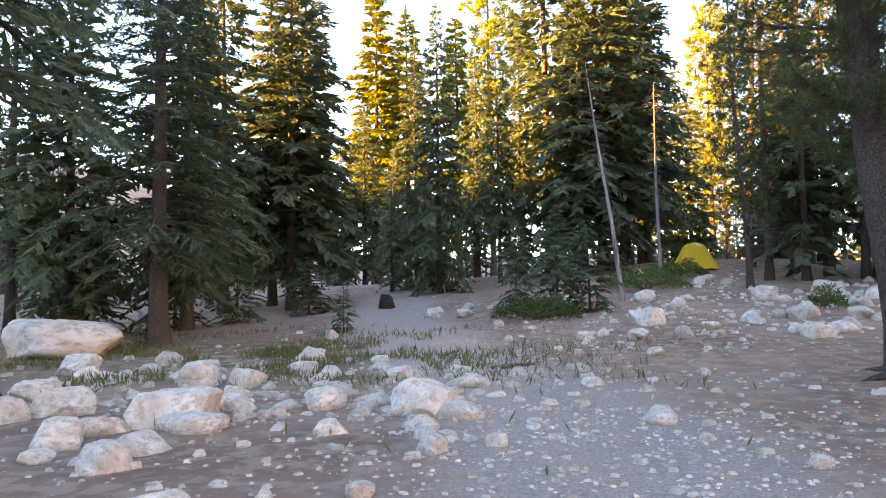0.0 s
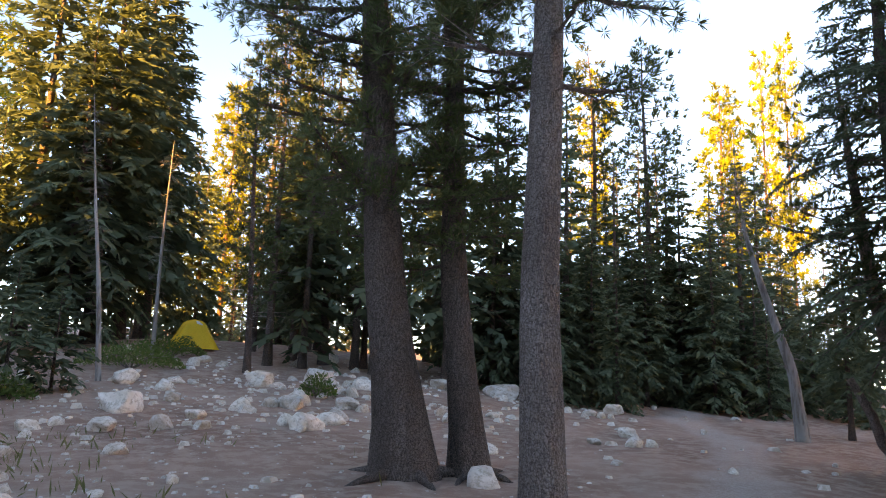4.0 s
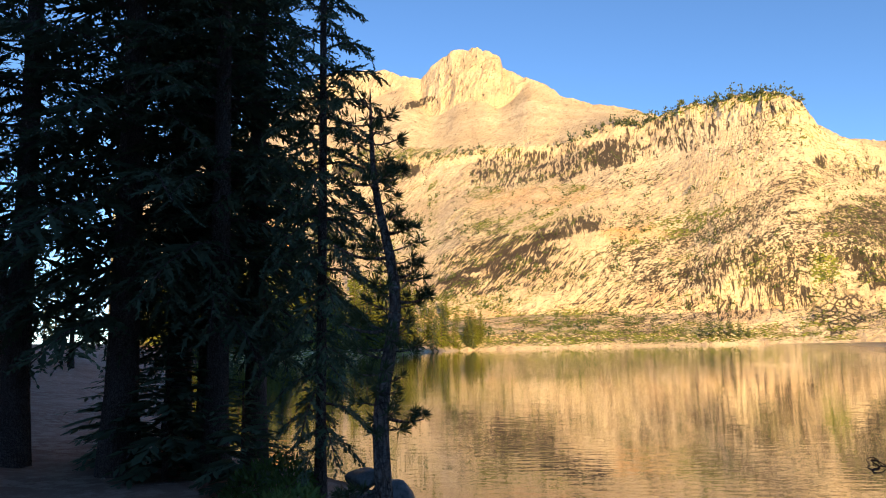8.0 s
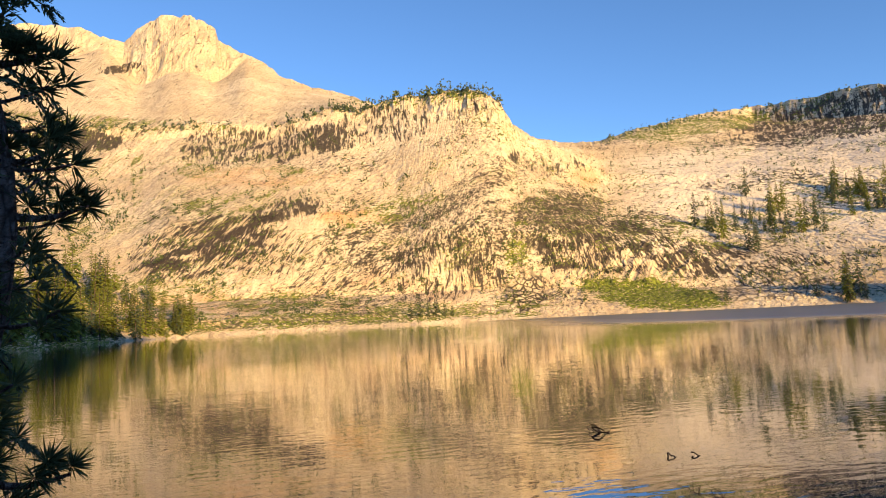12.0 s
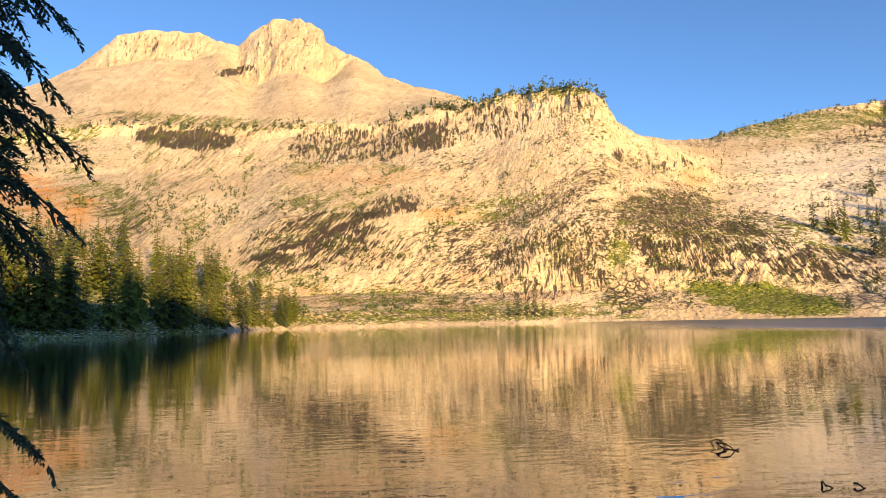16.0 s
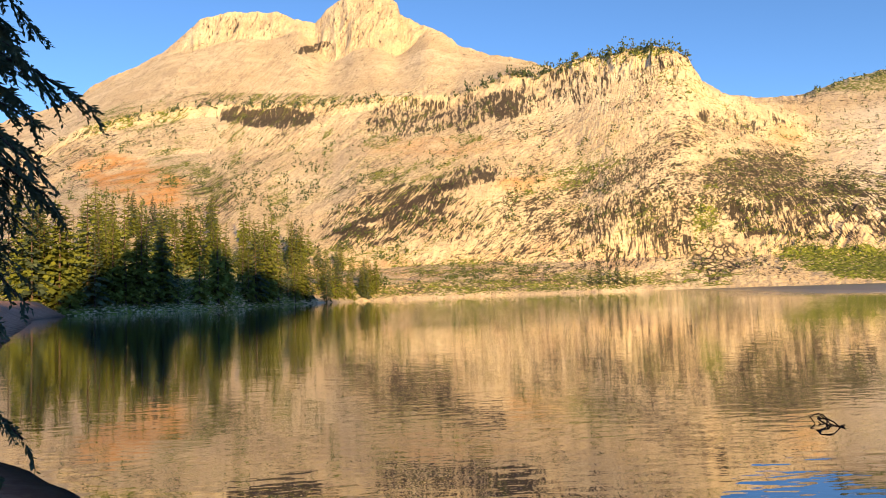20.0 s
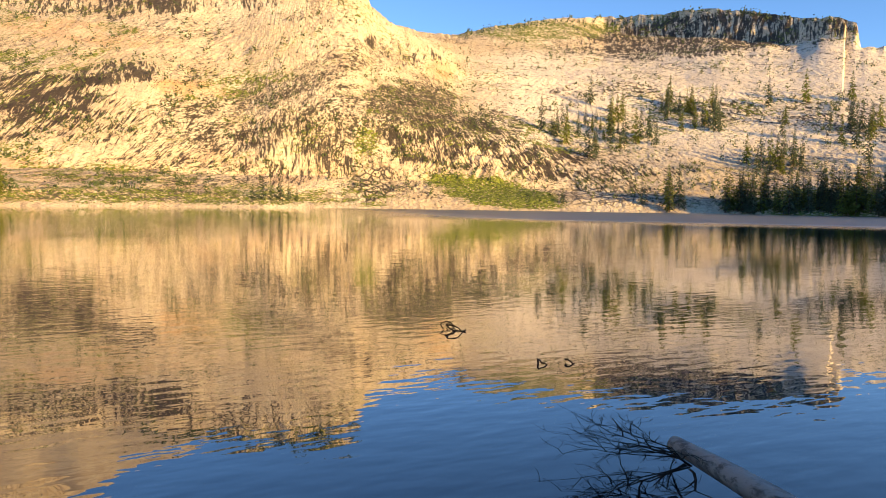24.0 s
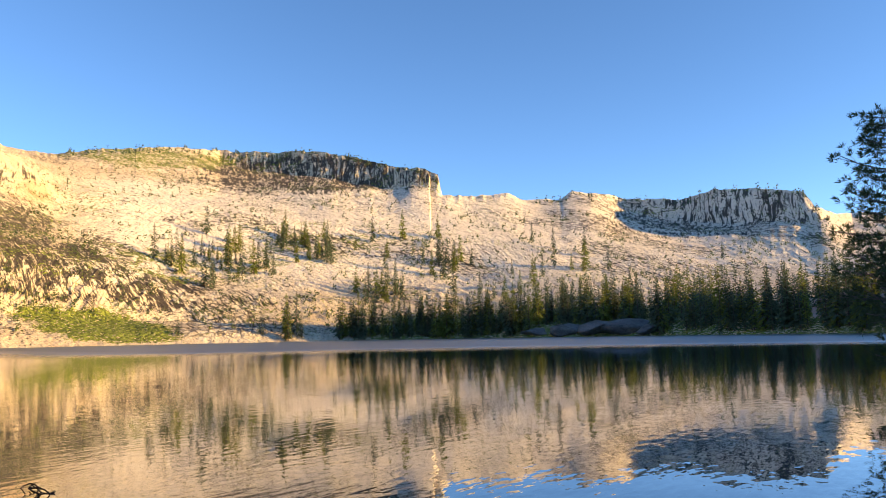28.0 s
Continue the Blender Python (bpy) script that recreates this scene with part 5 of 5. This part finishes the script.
while count < 290:
    if count % 2:
        x, y, s = rng.normal(1.5, 5.0), rng.normal(18.5, 4.5), 0.12 + 0.5 * rng.random() ** 2.6
    else:
        x, y, s = rng.normal(-9.5, 3.4), rng.normal(5.6, 3.0), 0.13 + 0.5 * rng.random() ** 2.2
    if lake_distance(np.array([x]), np.array([y]))[0] < 1 or math.hypot(x + 4, y + 1) < 2.6 or abs(x - 0.2) < 0.8 and 4 < y < 9.6:
        continue
    count += 1
    ob = new("rock", PEBBLY[count % 8])
    ob.matrix_basis = pose(x, y, gz(x, y) + s * 0.06, 0, 0, rng.uniform(0, 360)) @ Matrix.Diagonal((s, s * rng.uniform(0.7, 1.1), s * rng.uniform(0.5, 0.9), 1))
    tagged(ob, "small pale granite rock on brown soil", "rock", "scattered rocks")


def pebbles(seed, n, spread, size, label):
    rng = np.random.default_rng(seed)
    x, y = spread(rng, n)
    ok = lake_distance(x, y) > 0.3
    x, y = x[ok], y[ok]
    n = len(x)
    s = size[0] + size[1] * rng.random(n) ** 3
    z = ground_z(x, y)
    a = rng.uniform(0, 6.28, n)
    cube = np.array([(-1, -1, -1), (1, -1, -1), (1, 1, -1), (-1, 1, -1), (-0.6, -0.6, 0.7), (0.7, -0.6, 0.6), (0.6, 0.7, 0.75), (-0.7, 0.6, 0.6)])
    fc = np.array([(3, 2, 1, 0), (4, 5, 6, 7), (0, 1, 5, 4), (1, 2, 6, 5), (2, 3, 7, 6), (3, 0, 4, 7)])
    v = cube[None] * rng.uniform(0.6, 1.1, (n, 8, 3)) * s[:, None, None] * np.array([1, 0.8, 0.55])
    v = np.stack([v[..., 0] * np.cos(a)[:, None] - v[..., 1] * np.sin(a)[:, None], v[..., 0] * np.sin(a)[:, None] + v[..., 1] * np.cos(a)[:, None], v[..., 2]], -1)
    v += np.stack([x, y, z + s * 0.2], 1)[:, None]
    f = fc[None] + 8 * np.arange(n)[:, None, None]
    tagged(new("pebbles", mesh_of("pebbles", v.reshape(-1, 3), f.reshape(-1, 4), "rock", False)), label, "pebbles", kind="stuff")


def grass():
    rng = np.random.default_rng(6)
    n = 16000
    x, y = rng.normal(-12.5, 3.4, n), rng.normal(10.5, 2.3, n)
    keep = fbm(x * 0.7, y * 0.7, 3, 9) > 0.49
    x, y = x[keep], y[keep]
    n = len(x)
    way = unit(rng.normal(0, 0.45, (n, 3)) + [0, 0, 1])
    ll = rng.uniform(0.08, 0.24, n)
    s = Soup()
    s.blades(np.stack([x, y, ground_z(x, y) - 0.01], 1), way, ll, ll * 0.06 + 0.002, unit(np.cross(way, rng.normal(0, 1, (n, 3)))))
    tagged(new("grass", s.mesh("grass", "grass")), "thin dry green grass among the stones", "grass", kind="stuff")


pebbles(5, 4200, lambda g, n: (g.normal(-6, 4.5, n), -4 + 26 * g.random(n) ** 1.5), (0.010, 0.045), "scattered pale pebbles and gravel on soil")
pebbles(8, 520, lambda g, n: (g.normal(1.5, 4.6, n), g.normal(18.5, 4.2, n)), (0.05, 0.11), "fist-sized pale stones on the slope")
pebbles(9, 700, lambda g, n: (g.normal(-9.5, 3.4, n), g.normal(6.5, 3.0, n)), (0.04, 0.1), "fist-sized pale stones beside the trail")
pebbles(10, 3600, lambda g, n: (g.normal(-4.2, 1.5, n), g.uniform(-3, 5.5, n)), (0.007, 0.03), "fine pale gravel on the trodden path")
grass()


# ---------------------------------------------------------------- tent
def tent(x, y, turn):
    z = gz(x, y) + 0.02
    ob = thing("tent", "small yellow dome tent pitched among the trees", "tent", "", "", pose(x, y, z, 0, 0, turn))
    nu, nv = 41, 15
    u, v = np.linspace(0, 2 * np.pi, nu)[:, None], np.linspace(0, 1, nv)[None]
    k = 7.0
    den = (abs(np.cos(u)) ** k + abs(np.sin(u)) ** k) ** (1 / k)
    prof = np.interp(v, [0, 0.2, 0.72, 0.85, 1], [1, 0.86, 0.5, 0.36, 0]) * (1 + 0.16 * abs(np.sin(2 * u)) ** 6 * (1 - v) ** 4)
    px, py = 1.32 * np.cos(u) / den * prof, 0.95 * np.sin(u) / den * prof
    sag = 0.04 * abs(np.cos(2 * u)) * np.sin(v * np.pi)
    pz = np.interp(v, [0, 0.2, 0.72, 0.85, 1], [0, 0.3, 0.92, 1.03, 1.1]) - sag + 0 * u
    child("fly", mesh_of("fly", np.stack([px, py, pz], -1).reshape(-1, 3), grid_faces(nu, nv), "tent", True), ob, "yellow nylon rain fly")
    for sx, sy in ((1, 1), (1, -1)):
        t = np.linspace(-1, 1, 17)
        h = np.interp(1 - abs(t), [0, 0.2, 0.72, 0.85, 1], [1.12, 0.92, 0.52, 0.38, 0]) * np.sign(t)
        p = np.stack([sx * h * 1.21, sy * h * 0.87, np.interp(1 - abs(t), [0, 0.2, 0.72, 0.85, 1], [0, 0.3, 0.92, 1.03, 1.1]) + 0.01], 1)
        vv, ff = tube(p, np.full(17, 0.012), 5)
        child("pole", mesh_of("pole", vv, ff, "tent", True), ob)
    vv = np.array([(0.02 + i * 0.13, -0.5 + j * 0.1, 0.94 + 0.06 * j - 0.015 * i) for i in range(4) for j in range(3)])
    child("vent", mesh_of("vent", vv, grid_faces(4, 3), "tent_grey", True), ob, "pale vent flap")
    return ob


tent(-0.7, 28.2, 8).scale = (0.62, 0.62, 1.02)


# ---------------------------------------------------------------- dead wood by and in the lake
def twig_fan(rng, base, way, n, length, thick, depth=3):
    s = Soup()

    def grow(p, d, l, r, k):
        t = np.linspace(0, 1, 4)
        q = p + np.outer(t * l, d) + np.outer(np.sin(t * 3.0) * 0.08 * l, rng.normal(0, 1, 3))
        s.add(*tube(q, r * np.array([1, 0.85, 0.7, 0.5]), 4))
        if k > 0:
            for _ in range(3):
                i = rng.integers(1, 4)
                grow(q[i], unit(d + rng.normal(0, 0.55, 3)), l * rng.uniform(0.45, 0.8), r * 0.55, k - 1)
    for _ in range(n):
        grow(np.array(base) + rng.normal(0, 0.03, 3), unit(np.array(way) + rng.normal(0, 0.45, 3)), length * rng.uniform(0.6, 1.1), thick, depth)
    for v in s.v:              # the fan lies low over the water
        v[:, 2] = base[2] + 0.42 * (v[:, 2] - base[2])
    return s


def fallen_log():
    a, b = np.array((6.05, -5.22, 0.22)), np.array((2.9, -3.72, 0.45))
    t = np.linspace(0, 1, 12)
    ob = thing("fallen_log", "weathered grey fallen log with bare twigs over water", "log")
    v, f = tube(a + np.outer(t, b - a) + np.outer(np.sin(t * 4) * 0.03, [0, 0, 1]), 0.06 + 0.06 * t, 14, 0.1, 3)
    child("trunk", mesh_of("trunk", v, f, "log", True), ob)
    rng = np.random.default_rng(9)
    tagged(child("brushwood", twig_fan(rng, (5.95, -5.15, 0.2), (0.9, 0.55, 0.03), 9, 0.5, 0.011).mesh("brushwood", "twig"), ob, "dark bare twigs"), kind="stuff")
    child("branch", twig_fan(rng, (5.75, -5.02, 0.18), (-0.1, 0.9, 0.0), 5, 0.55, 0.013).mesh("branch", "twig"), ob, "dark bare branch dipping into water")
    return ob


fallen_log()
for x, y, s, sd in ((11.9, -6.95, 0.31, 21), (9.43, -6.69, 0.17, 22), (9.32, -7.05, 0.15, 23)):
    ob = thing("drowned_branch", "dark twigs of a sunken branch above the water", "branch", "sunken branches", "", pose(x, y, -0.05))
    g = np.random.default_rng(sd)
    twigs = []
    for n in range(3 if s > 0.2 else 1):
        a = np.linspace(0, 5.4, 8) + n * 1.3
        rr = s * g.uniform(0.22, 0.5, 8)
        twigs.append(tube(np.stack([rr * np.cos(a) * 1.1 + 0.1 * n, rr * np.sin(a) * 0.8, 0.02 + s * 0.2 * (1 + np.sin(a + n)) + 0.04 * g.random(8)], 1), np.linspace(0.013, 0.007, 8), 5))
    for n in range(5 if s > 0.2 else 2):
        a = g.uniform(0, 6.28)
        p0 = np.array([0.3 * s * math.cos(a), 0.3 * s * math.sin(a), -0.04])
        twigs.append(tube(np.stack([p0, p0 * 1.5 + [0, 0, 0.35 * s], p0 * 2.1 + [0, 0, 0.5 * s]]), [0.012, 0.01, 0.006], 5))
    for v, f in twigs:
        child("twig", mesh_of("twig", v, f, "twig", True), ob)
DARK = [boulder_mesh(i + 31, "rock_dark", 3) for i in range(4)]
for i, (x, y, sx, sz, z) in enumerate(((6.5, 1.0, 0.75, 0.8, 0.32), (6.85, 1.3, 0.5, 0.6, 0.28), (6.3, 0.72, 0.55, 0.45, 0.14), (6.6, 1.28, 0.42, 0.2, 0.78), (7.1, 0.95, 0.6, 0.5, 0.14), (7.7, 1.05, 0.5, 0.4, 0.12),
                                       (8.95, 0.1, 0.11, 0.1, 0.015), (3.33, -9.80, 0.19, 0.21, 0.02))):
    ob = new("shore_rock", DARK[i % 4])
    ob.matrix_basis = pose(x, y, z, 0, 0, i * 71) @ Matrix.Diagonal((sx, sx * 0.8, sz, 1))
    tagged(ob, "dark wet rock at the water's edge", "rock", "shore rocks")
v, f = tube(np.array([(-6.5, 9.23, gz(-6.5, 9.23) + 0.03), (-6.15, 9.55, gz(-6.15, 9.55) + 0.05), (-5.78, 9.78, gz(-5.78, 9.78) + 0.03)]), [0.035, 0.04, 0.02], 7)
tagged(new("fallen_branch", mesh_of("fallen_branch", v, f, "bark", True)), "short dark fallen branch lying on soil", "branch")
v, f = tube(np.array([(-12.6, 23.2, gz(-12.6, 23.2) - 0.1), (-12.62, 23.2, gz(-12.6, 23.2) + 0.25), (-12.6, 23.22, gz(-12.6, 23.2) + 0.45), (-12.55, 23.22, gz(-12.6, 23.2) + 0.5)]), [0.4, 0.28, 0.24, 0.02], 10, 0.3, 5)
tagged(new("stump", mesh_of("stump", v, f, "twig", True)), "dark rotten tree stump on the soil", "stump")


# ---------------------------------------------------------------- far shores
def mountain_place(b, el):
    i = np.argmin(abs(MB[0] - b))
    j = int(np.argmax(ME[:, i] > el))
    return MX[j, i], MY[j, i], MZ[j, i]


def far_tree(kind, x, y, z, h, label, group, spin, w=1.0):
    ob = tree(kind, x, y, h, label, group, spin, width=w)
    ob.matrix_basis = pose(x, y, z - 0.6, 0, 0, spin) @ Matrix.Diagonal((ob.scale.x, ob.scale.y, ob.scale.z, 1))
    return ob


rng = np.random.default_rng(90)
for i in range(210):           # left shore wood
    b = rng.uniform(64, 90)
    el = rng.random() ** 1.5 * np.interp(b, [64, 76, 84, 90], [6.8, 6.2, 3.8, 1.0]) - 0.4
    x, y, z = mountain_place(b, el)
    far_tree(("far_a", "far_b", "far_b", "far_a", "far_c")[i % 5], x, y, z, rng.uniform(8, 13) if b > 84 else rng.uniform(10, 20), "sunlit green conifer on the far lakeshore", "left shore trees", rng.uniform(0, 360))
for i in range(500):          # shaded wood on the right shore
    b = 142 + 50 * rng.random() ** 0.85
    el = rng.random() ** 1.3 * np.interp(b, [142, 152, 160, 168, 190], [0.4, 0.7, 1.8, 2.2, 2.4]) - 0.25
    if 157 < b < 166.5 and el < 0.8:
        el = 0.8 + el
    x, y, z = mountain_place(b, el)
    far_tree(("far_d", "far_a", "far_d", "far_b", "far_c")[i % 5], x, y, z, rng.uniform(13, 25), "dark conifer on the shaded far lakeshore", "right shore trees", rng.uniform(0, 360), 0.85)
SLOPE_GROUPS = ((129.6, 5.7, 0.7, 0.25, 9), (133.4, 5.6, 0.9, 0.7, 20), (135.5, 5.0, 0.9, 0.4, 8), (138.4, 7.0, 1.0, 0.35, 14), (140.8, 6.2, 1.0, 0.5, 14), (145.5, 3.2, 1.2, 0.6, 12), (151.3, 5.4, 0.8, 0.3, 6),
                (146, 6.2, 3.0, 0.8, 10), (153, 3.8, 4, 1.2, 14), (162, 5.2, 5, 1.2, 12), (138, 0.3, 0.8, 0.3, 6))
for b0, e0, sb, se, n in SLOPE_GROUPS:
    for i in range(n):
        x, y, z = mountain_place(b0 + rng.normal(0, sb), e0 + rng.normal(0, se))
        far_tree(("far_a", "far_d", "far_c")[i % 3], x, y, z, rng.uniform(10, 25), "dark conifer standing on the granite slope", "slope trees", rng.uniform(0, 360), 0.8)
# outcrops take the dark granite so their colour carries the shore's shade
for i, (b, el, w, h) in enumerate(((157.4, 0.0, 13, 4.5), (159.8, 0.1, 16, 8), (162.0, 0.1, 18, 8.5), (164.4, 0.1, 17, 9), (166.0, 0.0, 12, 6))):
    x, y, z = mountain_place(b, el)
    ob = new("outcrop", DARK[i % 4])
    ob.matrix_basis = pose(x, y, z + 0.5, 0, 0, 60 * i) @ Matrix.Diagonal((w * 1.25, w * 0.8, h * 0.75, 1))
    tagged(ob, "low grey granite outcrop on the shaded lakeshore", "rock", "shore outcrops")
for b, h in ((106.3, 9), (107, 11), (107.6, 8), (108.3, 12), (108.9, 9), (109.5, 7), (130.2, 11), (136.2, 13), (138.5, 10)):
    x, y, z = mountain_place(b, 0.25)
    far_tree("far_c", x, y, z, h, "green conifer at the foot of the cliffs", "cliff foot trees", b * 40)


def scatter_far(name, n, pick, size, material, label, category, seed):
    """Distant plants or stones too many to count."""
    rng = np.random.default_rng(seed)
    s = Soup()
    for _ in range(n):
        b, el = pick(rng)
        i = np.argmin(abs(MB[0] - b))
        j = int(np.argmax(ME[:, i] > el))
        if j == 0:
            continue
        p = np.array((MX[j, i], MY[j, i], MZ[j, i]))
        h = size * rng.uniform(0.5, 1.3)
        k = 9
        a = rng.uniform(0, 6.28, k)
        zz = rng.random(k) ** 1.3
        base = p + np.stack([0.1 * h * np.cos(a), 0.1 * h * np.sin(a), h * zz * 0.85], 1)
        way = unit(np.stack([np.cos(a), np.sin(a), rng.uniform(-0.1, 1.1, k) + zz], 1))
        s.blades(base, way, h * (0.36 - 0.2 * zz), h * (0.14 - 0.06 * zz), unit(np.cross(way, rng.normal(0, 1, (k, 3)))))
    tagged(new(name, s.mesh(name, material)), label, category, kind="stuff")


def rim_spot(rng):
    b = rng.choice([rng.uniform(97, 114.4), rng.uniform(68, 90), rng.uniform(122, 149), rng.uniform(84, 112), rng.uniform(158, 178)], p=[0.35, 0.15, 0.25, 0.1, 0.15])
    top = np.interp(b, RIM_B, RIM_E) if b < 116 else np.interp(b, SKY_B, SKY_E) - 0.1
    return b, top - abs(rng.normal(0, 0.22)) - 0.05


def slope_spot(rng):
    b = rng.uniform(66, 182)
    for _ in range(6):       # in loose swarms
        e = rng.uniform(0.5, 0.9 * np.interp(b, SKY_B, SKY_E)) if b > 120 else rng.uniform(0.5, np.interp(b, RIM_B, RIM_E))
        if fbm(np.array([b * 0.5]), np.array([e * 1.1]), 3, 55)[0] > 0.52:
            break
    return b, e


scatter_far("rim_trees", 420, rim_spot, 7.5, "fir", "small dark conifers along the cliff rims", "trees", 91)
# real shrubs, with extra ones added as dark flecks of cast shadow
scatter_far("slope_shrubs", 4600, slope_spot, 3.6, "pine", "scattered shrubs and stunted trees on granite slopes, some standing for shadow flecks", "shrubs", 92)
